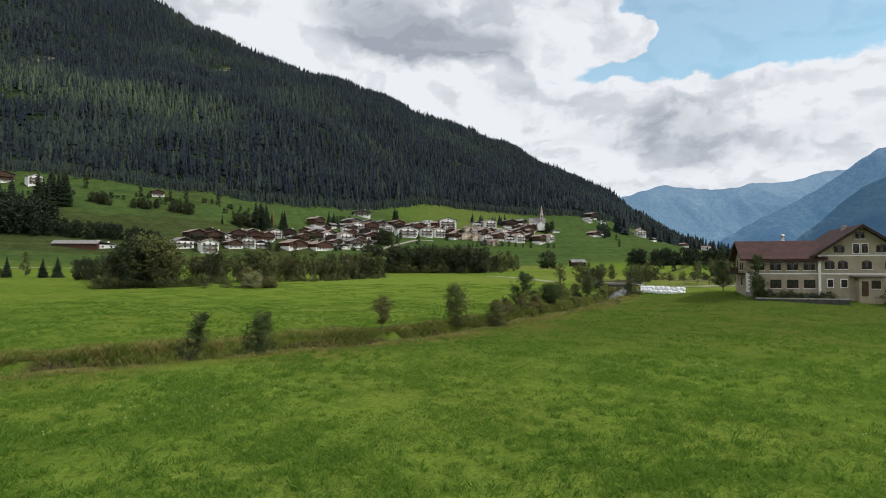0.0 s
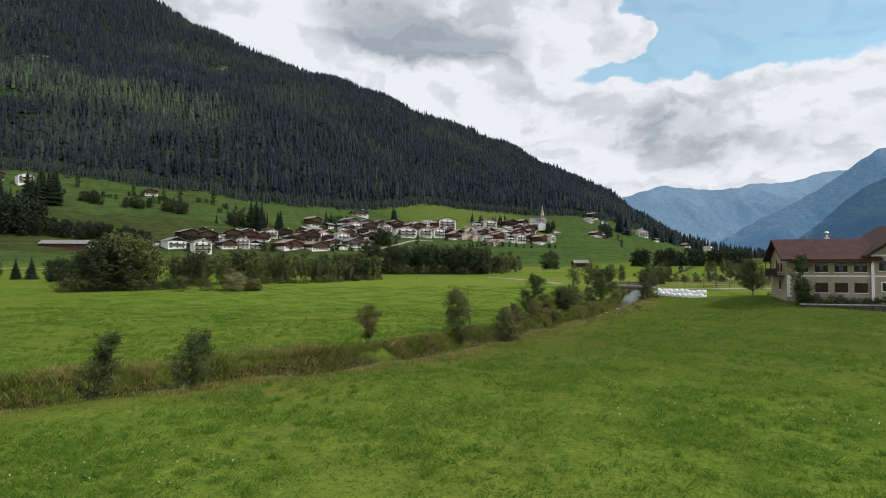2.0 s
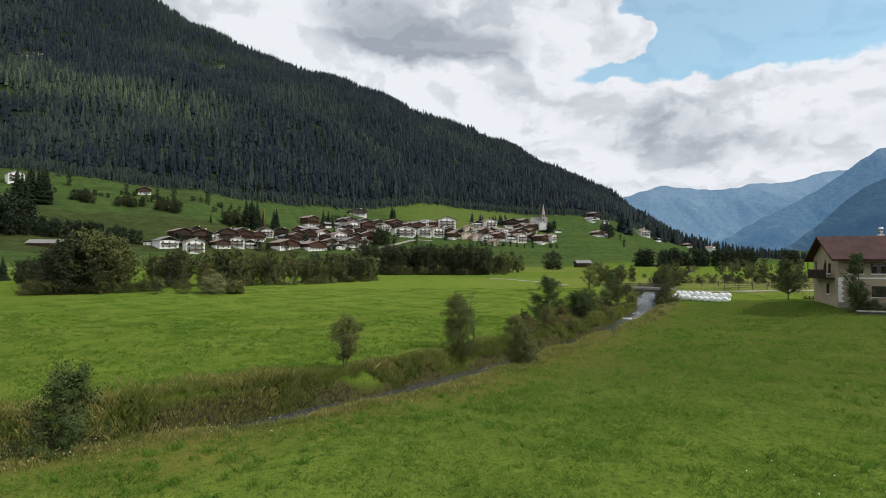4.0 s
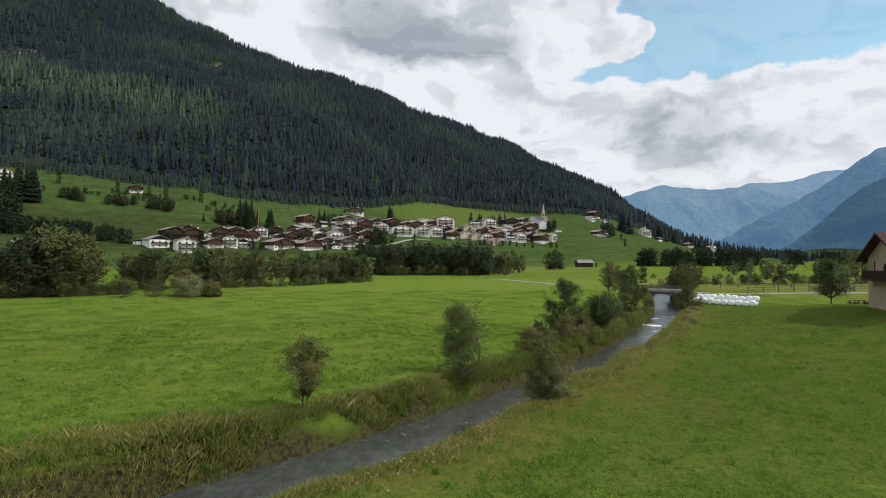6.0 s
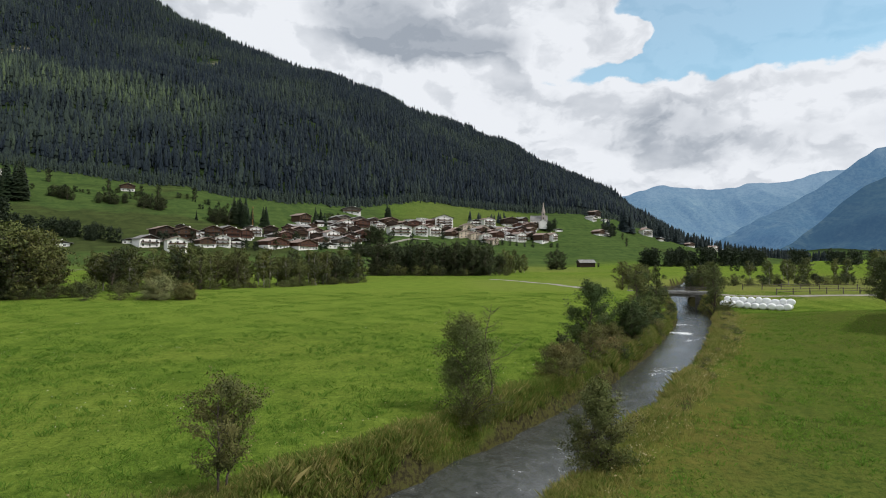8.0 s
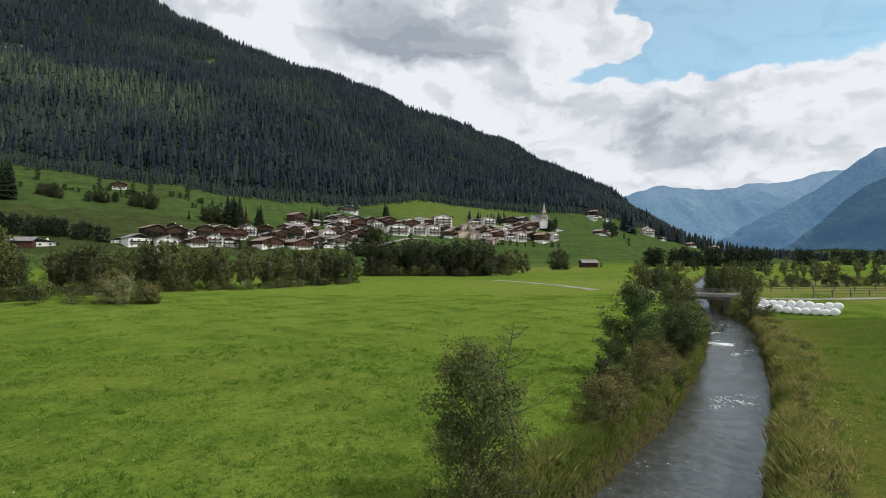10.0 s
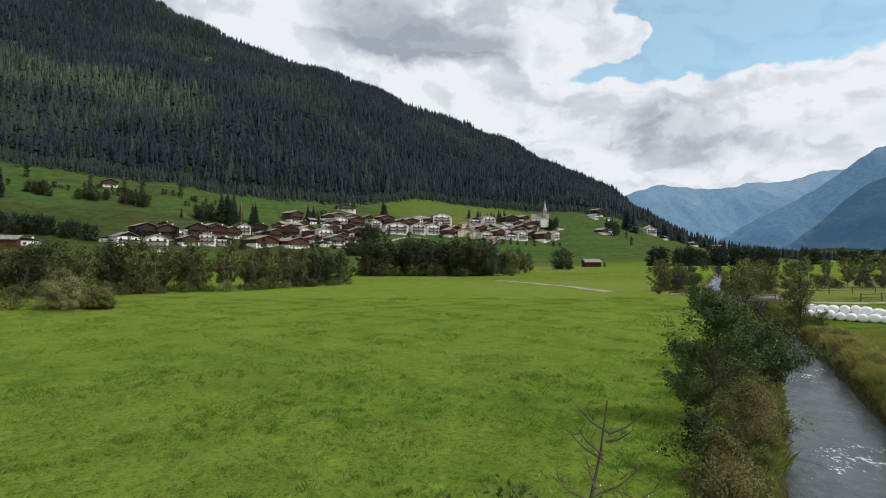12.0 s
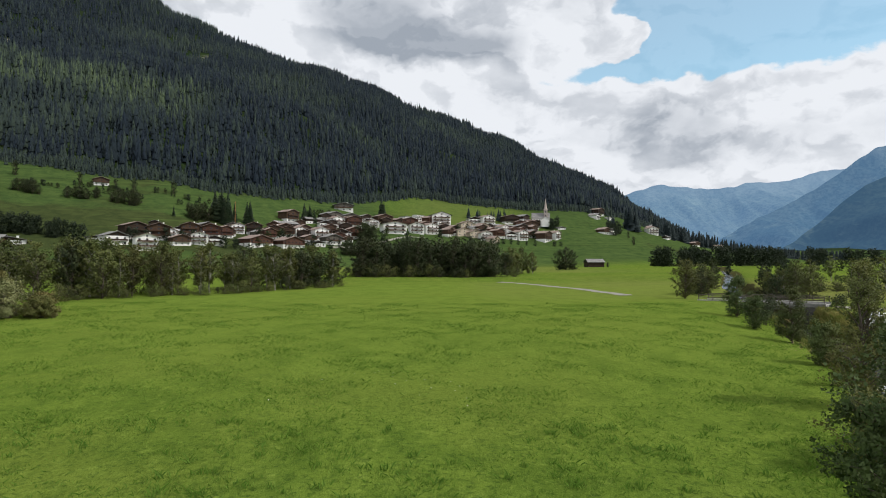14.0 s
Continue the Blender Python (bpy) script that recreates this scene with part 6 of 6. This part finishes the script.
def build_farmhouse():
    """The large farmhouse: a long wing and a gabled main block."""
    root = new("farmhouse")
    wing, deep = 10.6, 10.0
    eave, ridge = 5.35, 7.68
    # wing: ridge along x
    bm = gable_body(bmesh.new(), deep, wing, -1.5, eave, ridge)
    bmesh.ops.rotate(bm, cent=(0, 0, 0), matrix=Matrix.Rotation(radians(-90), 3, "Z"), verts=bm.verts)
    bmesh.ops.translate(bm, vec=(0, deep / 2, 0), verts=bm.verts)
    part("wing_wall", bm, PLASTER_CREAM, root)
    bm = gable_roof(bmesh.new(), deep, wing, eave, ridge, 1.0, 1.0, 0.24)
    bmesh.ops.rotate(bm, cent=(0, 0, 0), matrix=Matrix.Rotation(radians(-90), 3, "Z"), verts=bm.verts)
    bmesh.ops.translate(bm, vec=(0, deep / 2, 0), verts=bm.verts)
    part("wing_roof", bm, ROOF_RED, root)
    # main block: gable to the front
    mx, mw, md = 16.2, 11.6, 13.0
    top, peak = 6.0, 9.6
    bm = gable_body(bmesh.new(), mw, md, -1.5, top, peak, mx)
    bmesh.ops.translate(bm, vec=(0, -0.35, 0), verts=bm.verts)
    part("main_wall", bm, PLASTER_CREAM, root)
    bm = gable_roof(bmesh.new(), mw, md, top, peak, 1.15, 1.2, 0.26, mx)
    bmesh.ops.translate(bm, vec=(0, -0.35, 0), verts=bm.verts)
    part("main_roof", bm, ROOF_RED, root)
    for s in (-1, 1):
        bm = bmesh.new()
        sl = (peak - top) / (mw / 2)
        p = [(mx, peak), (mx + s * (mw / 2 + 1.15), top - sl * 1.15)]
        vs = [bm.verts.new((x, y, z + dz)) for y in (-1.62, -1.57) for x, z in p for dz in (-0.12, 0.30)]
        for q in ((0, 1, 3, 2), (4, 6, 7, 5), (0, 4, 5, 1), (2, 3, 7, 6), (0, 2, 6, 4), (1, 5, 7, 3)):
            bm.faces.new([vs[i] for i in q])
        bmesh.ops.recalc_face_normals(bm, faces=bm.faces)
        part("barge_board", bm, WOOD_DARK, root)
    part("string_course", box(-0.04, wing - 0.2, -0.05, 0.0, 2.95, 3.12), PLASTER_WHITE, root)
    part("string_course", box(mx - mw / 2 - 0.05, mx + mw / 2 + 0.05, -0.41, -0.35, 2.95, 3.12), PLASTER_WHITE, root)
    part("string_course", box(mx - mw / 2 - 0.05, mx + mw / 2 + 0.05, -0.41, -0.35, 5.5, 5.7), PLASTER_WHITE, root)
    part("corner_strip", box(mx - mw / 2 - 0.06, mx - mw / 2 + 0.32, -0.40, -0.352, 0, 2.94), PLASTER_WHITE, root)
    part("corner_strip", box(mx - mw / 2 - 0.06, mx - mw / 2 + 0.32, -0.40, -0.352, 3.13, 5.60), PLASTER_WHITE, root)
    part("plinth", box(-0.06, wing - 0.2, -0.06, 0.0, -1.4, 0.35), STONE_GREY, root)
    for i in range(9):
        part("quoin", box(-0.05, 0.32 if i % 2 else 0.5, -0.045, 0.0, 0.36 + 0.29 * i, 0.36 + 0.29 * i + 0.25), PLASTER_WHITE, root)
    for x in (1.9, 4.35, 6.8, 9.2):
        shutter_window(root, x, 0, 0.95, 1.6, 1.22)
        shutter_window(root, x, 0, 3.55, 1.55, 1.05)
    for x in (11.95, 13.75, 17.0, 20.1):
        shutter_window(root, x, -0.35, 3.7, 1.3, 1.22, True)
    for x, w in ((12.0, 0.72), (13.9, 0.80)):
        part("window_surround", box(x - w / 2 - 0.14, x + w / 2 + 0.14, -0.375, -0.35, 1.06, 2.36), PLASTER_WHITE, root)
        shutter_window(root, x, -0.376, 1.2, w, 1.0)
    for x, w in ((13.3, 1.4), (19.0, 1.4)):
        shutter_window(root, x, -0.35, 6.0, w, 1.1, True)
    for x in (15.6, 16.75):
        part("window_surround", box(x - 0.52, x + 0.52, -0.375, -0.35, 5.85, 7.3), PLASTER_WHITE, root)
        shutter_window(root, x, -0.376, 5.95, 0.8, 1.25)
    shutter_window(root, 16.15, -0.35, 7.95, 1.2, 0.9)
    for y in (3.2, 5.0):
        shutter_window(root, 0, y, 3.55, 0.85, 1.15, False, "left")
    shutter_window(root, 0, 4.0, 1.15, 0.9, 1.2, False, "left")
    # timber balcony on the wing's end wall
    bal = part("balcony", box(-1.15, -0.002, 1.2, 8.8, 2.90, 3.04), WOOD_DARK, root)
    for y in (1.25, 4.95, 8.65):
        part("post", box(-1.13, -1.03, y, y + 0.1, 3.044, 5.05), WOOD_DARK, bal)
    part("handrail", box(-1.15, -1.02, 1.2, 8.8, 3.92, 4.0), WOOD_BROWN, bal)
    for i in range(30):
        part("baluster", box(-1.11, -1.06, 1.42 + 0.245 * i, 1.55 + 0.245 * i, 3.044, 3.918), WOOD_DARK, bal)
    # porch before the main block
    part("porch_wall", box(15.4, 18.6, -2.0, -0.352, -1.0, 2.55), PLASTER_CREAM, root)
    part("porch_roof", box(14.6, 18.9, -2.4, -0.352, 2.56, 2.74, bevel=0.03), WOOD_GREY, root)
    shutter_window(root, 17.6, -2.0, 1.05, 1.2, 1.1)
    part("porch_door", box(15.7, 16.6, -2.05, -2.0, 0.0, 2.05), WOOD_BROWN, root)
    # chimneys
    ch = part("chimney", box(6.45, 7.05, 5.4, 6.0, 7.0, 8.15), PLASTER_WHITE, root)
    bm = bmesh.new()
    bmesh.ops.create_cone(bm, segments=14, radius1=0.22, radius2=0.20, depth=0.5, cap_ends=True, matrix=Matrix.Translation((6.75, 5.7, 8.35)))
    bmesh.ops.create_uvsphere(bm, u_segments=14, v_segments=8, radius=0.36, matrix=Matrix.Translation((6.75, 5.7, 8.75)) @ Matrix.Diagonal((1, 1, 0.8, 1)))
    part("cowl", bm, METAL, ch, "round shiny zinc cowl", True)
    part("chimney", box(15.2, 15.9, 4.2, 4.9, 8.6, 10.2), CONCRETE, root)
    bm = bmesh.new()
    add_box(bm, 0.2, wing - 0.4, -1.16, -1.02, eave - 0.68, eave - 0.56)
    part("gutter", bm, WOOD_DARK, root)
    root.matrix_basis = FARM
    tagged(root, "large cream farmhouse with red-brown tiled gable roofs", "farmhouse")


def farm_xy(x, y):
    v = FARM @ Vector((x, y, 0))
    return v.x, v.y


def build_farm_yard():
    # low garden wall with pale coping, in two stretches
    for x0, x1 in ((0.6, 6.9), (6.95, 13.4)):
        root = new("garden_wall")
        n = 9
        for c in range(2):
            for i in range(n):
                w = (x1 - x0) / n
                o = 0.5 * w * (c % 2)
                part("block", box(x0 + i * w + 0.015 + o * 0, x0 + (i + 1) * w - 0.015, -4.4, -4.0, -1.7 + 0.62 * c, -1.7 + 0.62 * c + 0.6, bevel=0.02), STONE_DARK, root)
        part("coping", box(x0 - 0.1, x1 + 0.1, -4.5, -3.9, -0.45, -0.30, bevel=0.03), STONE_GREY, root)
        root.matrix_basis = FARM
        tagged(root, "low dark stone garden wall with pale coping", "wall")
    rng = random.Random(4)
    for i in range(16):
        x, y = farm_xy(0.5 + i * 0.75, -2.6 + rng.uniform(-0.4, 0.4))
        s = rng.uniform(0.34, 0.55)
        SHRUB.put(rng.choice((2, 1, 2)), x, y, "dark green garden shrub behind the wall", "shrub", "garden shrubs", rng.uniform(0, 360), (s, s, s))
    x, y = farm_xy(1.4, -2.2)
    place(grown("tree", h=6.2, w=2.5, foot=0.2, shape="column", clumps=64, leaves=7000, leaf=0.16, seed=81, leaf_mat=LEAF_DARK, bark=BARK), x, y, "dense dark columnar tree in front of the farmhouse", "tree")
    for dx, dy, s in ((19.5, -3.0, 1.0), (20.8, -3.4, 0.8), (18.6, -4.4, 0.45)):
        x, y = farm_xy(dx, dy)
        SHRUB.put(2, x, y, "dark round shrub by the porch", "shrub", "garden shrubs", rng.uniform(0, 360), (s, s, s))
    # picnic tables beside the round tree
    first = None
    for dx, dy, turn in ((54.8, 110.2, 8), (56.8, 109.4, 14), (57.6, 111.4, 4)):
        if first is None:
            first = picnic_table()
            place(first, dx, dy, "wooden picnic table with two benches", "picnic table", "tables by the farmhouse", turn, sink=0.0)
        else:
            tagged(copy_thing(first, pose(dx, dy, ground_z(dx, dy), 0, 0, turn)), "wooden picnic table with two benches", "picnic table", "tables by the farmhouse")
    # paved patch
    gx, gy = np.meshgrid(np.linspace(49.5, 60, 14), np.linspace(107.5, 112.5, 9))
    ribbon("pavement", gx, gy, GRAVEL, "pale gravel terrace beside the farmhouse", "terrace")


def picnic_table():
    root = new("picnic_table")
    for i in range(4):
        part("plank", box(-0.95, 0.95, -0.37 + 0.19 * i, -0.20 + 0.19 * i, 0.70, 0.75), WOOD_DARK, root)
    for y in (-0.75, 0.60):
        part("bench", box(-0.95, 0.95, y, y + 0.26, 0.42, 0.47), WOOD_DARK, root)
    for x in (-0.7, 0.62):
        part("trestle", box(x, x + 0.08, -0.74, 0.84, 0.32, 0.42), WOOD_DARK, root)
        for y in (-0.45, 0.37):
            part("leg", box(x, x + 0.08, y, y + 0.09, -0.05, 0.698), WOOD_DARK, root)
    return root


def ribbon(name, gx, gy, mat, label, category, lift=0.035):
    """A thin layer lying on the ground over a grid of places."""
    z = height(gx, gy) + lift
    i = np.arange(gx.size).reshape(gx.shape)
    faces = np.stack([i[:-1, :-1], i[:-1, 1:], i[1:, 1:], i[1:, :-1]], -1).reshape(-1, 4)
    ob = mesh_object(name, np.stack([gx.ravel(), gy.ravel(), z.ravel()], 1), faces, mat, smooth=True)
    return tagged(ob, label, category, kind="structure")


def lane(name, pts, half, label, lift=0.05, step=1.0):
    xs, ys = [p[0] for p in pts], [p[1] for p in pts]
    s = np.concatenate([[0], np.cumsum(np.hypot(np.diff(xs), np.diff(ys)))])
    t = np.linspace(0, s[-1], max(8, int(s[-1] / step)))
    soft = 0.04 * s[-1]
    x, y = (sum(np.interp(np.clip(t + o * soft, 0, s[-1]), s, q) for o in (-1, 0, 1)) / 3 for q in (xs, ys))
    tx, ty = np.gradient(x), np.gradient(y)
    ln = np.hypot(tx, ty)
    off = np.linspace(-half, half, 5)[None]
    wob = 1 + 0.12 * np.sin(t[:, None] * 0.9)
    return ribbon(name, x[:, None] + off * wob * (-ty / ln)[:, None], y[:, None] + off * wob * (tx / ln)[:, None], GRAVEL, label, "road", lift)


def build_roads():
    lane("road_gravel", [(47.2, 145.2), (53, 143.2), (62, 142.5), (80, 144), (130, 148)], 0.8, "pale gravel farm road past white bales")
    lane("road_meadow_track", [(30.5, 167), (29.5, 173), (26, 188), (20.5, 208), (15, 220)], 1.1, "pale gravel track through the meadow")
    lane("road_village_lane", [(-72, 478), (-60, 494), (-46, 522), (-28, 548), (-10, 570)], 1.6, "pale lane climbing to the village", 0.4)
    lane("road_valley", [(-300, 268), (-210, 285), (-150, 298)], 2.2, "grey valley road behind the meadow", 0.35)
    lane("road_farm_path", [(330, 900), (352, 930), (380, 975)], 2.0, "pale path up to a hillside farm", 0.5)


def build_bridge():
    """A flat concrete bridge with beams, railings and abutments."""
    root = new("bridge")
    part("deck", box(-8.2, 8.2, -2.2, 2.2, -0.30, 0, bevel=0.04), CONCRETE, root)
    for y in (-1.7, 1.45):
        part("beam", box(-6.6, 6.6, y, y + 0.25, -0.80, -0.302), STONE_GREY, root)
    for y in (-2.3, 2.05):
        part("edge_beam", box(-8.2, 8.2, y, y + 0.25, 0.004, 0.28, bevel=0.03), CONCRETE, root)
        for i in range(9):
            x = -8.0 + 2.0 * i
            part("post", box(x - 0.05, x + 0.05, y + 0.07, y + 0.17, 0.284, 1.1), WOOD_GREY, root)
        for z in (0.62, 1.02):
            part("rail", box(-8.1, 8.1, y + 0.03, y + 0.065, z, z + 0.11), WOOD_GREY, root)
    for x in (-7.6, 5.6):
        part("abutment", box(x, x + 2.0, -2.4, 2.4, -4.2, -0.304, bevel=0.06), STONE_DARK, root)
    root.matrix_basis = pose(42.0, 149.9, 2.62, 0, 0, -40) @ Matrix.Diagonal((0.88, 1, 0.85, 1))
    tagged(root, "flat grey concrete bridge with timber railings over the river", "bridge")


def bale_mesh(seed):
    """A plastic-wrapped bale: a squat barrel lying on its side, sagging, with soft folds."""
    rng = random.Random(seed)
    bm = bmesh.new()
    prof = [(-0.60, 0.0), (-0.60, 0.34), (-0.56, 0.50), (-0.42, 0.60), (-0.15, 0.635), (0.15, 0.635), (0.42, 0.60), (0.56, 0.50), (0.60, 0.34), (0.60, 0.0)]
    n = 18
    rings = []
    for y, r in prof:
        if r == 0:
            rings.append([bm.verts.new((0, y, 0.60))])
            continue
        ring = []
        for s in range(n):
            a = 2 * math.pi * s / n
            rr = r * (1 + 0.022 * math.sin(3 * a + seed) + rng.uniform(-0.012, 0.012))
            x, z = rr * math.cos(a), rr * math.sin(a)
            z = z * 0.96 if z > 0 else max(z * 0.97, -0.58)
            ring.append(bm.verts.new((x * (1.06 if z < 0 else 1.0), y, 0.60 + z)))
        rings.append(ring)
    for a, b in zip(rings[:-1], rings[1:]):
        for s in range(n):
            q = [a[s % len(a)], a[(s + 1) % len(a)], b[(s + 1) % len(b)], b[s % len(b)]]
            bm.faces.new(list(dict.fromkeys(q)))
    bmesh.ops.recalc_face_normals(bm, faces=bm.faces)
    return bm


def build_bales():
    rng = random.Random(3)
    made = []
    ax, ay, bx, by = 43.0, 132.6, 50.9, 127.8
    ln = math.hypot(bx - ax, by - ay)
    ux, uy = (bx - ax) / ln, (by - ay) / ln
    turn = math.degrees(math.atan2(uy, ux))
    for row, n, z, back, shift in ((0, 9, 0, 0, 0), (1, 9, 0, 1.16, 0.05), (2, 9, 0.74, 0.62, 0.42), (3, 9, 0, 2.3, 0.1)):
        for i in range(n):
            s = 0.4 + 1.04 * i + shift + rng.uniform(-0.05, 0.05)
            x, y = ax + ux * s - uy * back, ay + uy * s + ux * back
            zz = ground_z(ax + ux * s, ay + uy * s) - 0.03 + z
            m = pose(x, y, zz, 0, 0, turn + rng.uniform(-9, 9)) @ Matrix.Diagonal((0.92 * rng.uniform(0.95, 1.10), 0.94, 0.92 * rng.uniform(0.88, 1.05), 1))
            k = rng.randrange(3)
            if len(made) < 3:
                ob = part("hay_bale", bale_mesh(len(made)), FILM, None, "", True)
                ob.matrix_basis = m
                made.append(ob)
            else:
                ob = copy_thing(made[k], m)
            tagged(ob, "round silage bale wrapped in glossy white film" if z == 0 else "white wrapped silage bale stacked on top of others", "bale", "stack of white bales")


def build_fences():
    rng = random.Random(8)
    for (x0, y0), (x1, y1), n in (((58, 144.5), (112, 148), 19), ((60, 160), (120, 165), 16)):
        root = new("fence")
        post = None
        for i in range(n):
            k = i / (n - 1)
            x, y = x0 + (x1 - x0) * k, y0 + (y1 - y0) * k
            if post is None:
                post = part("post", box(-0.07, 0.07, -0.07, 0.07, -0.3, 1.15, bevel=0.015), WOOD_GREY, root)
                ob = post
            else:
                ob = new("post", post.data)
                ob.parent = root
            ob.matrix_basis = pose(x, y, ground_z(x, y), rng.uniform(-3, 3), rng.uniform(-3, 3), 0)
        for i in range(n - 1):
            k0, k1 = i / (n - 1), (i + 1) / (n - 1)
            a = Vector((x0 + (x1 - x0) * k0, y0 + (y1 - y0) * k0, 0))
            b = Vector((x0 + (x1 - x0) * k1, y0 + (y1 - y0) * k1, 0))
            a.z, b.z = ground_z(a.x, a.y), ground_z(b.x, b.y)
            for z in (0.55, 0.95):
                v, f = [], []
                tube(v, f, a + Vector((0, -0.09, z)), b + Vector((0, -0.09, z)), 0.05, 0.045, 6)
                mesh_object("rail", np.array(v), f, WOOD_GREY, root)
        tagged(root, "weathered grey wooden pasture fence along the road", "fence")


def build_small():
    place(barn(11, 8, 3.6, "barn", ROOF_GREY, WOOD_DARK), 105, 470, "dark weathered timber hay barn with grey roof", "barn", "", 6)
    place(barn(26, 8, 3.2, "shed", ROOF_GREY, WOOD_RED), -228, 368, "long low red-brown shed with grey roof", "shed", "", 8)
    bm = bmesh.new()
    bmesh.ops.create_cone(bm, segments=8, radius1=0.17, radius2=0.11, depth=17, matrix=Matrix.Translation((0, 0, 8.5)))
    root = new("pole")
    part("shaft", bm, RUST, root)
    bm = bmesh.new()
    bmesh.ops.create_uvsphere(bm, u_segments=8, v_segments=6, radius=0.35, matrix=Matrix.Translation((0, 0, 17.2)))
    part("finial", bm, RUST, root)
    place(root, -141, 490, "tall thin orange-brown pole above the village", "pole")


build_groves()
build_spruces()
build_river_trees()
build_bank_shrubs()
build_farmhouse()
build_farm_yard()
build_bridge()
build_bales()
build_roads()
build_fences()
build_village()
build_church()
build_small()
build_grass()
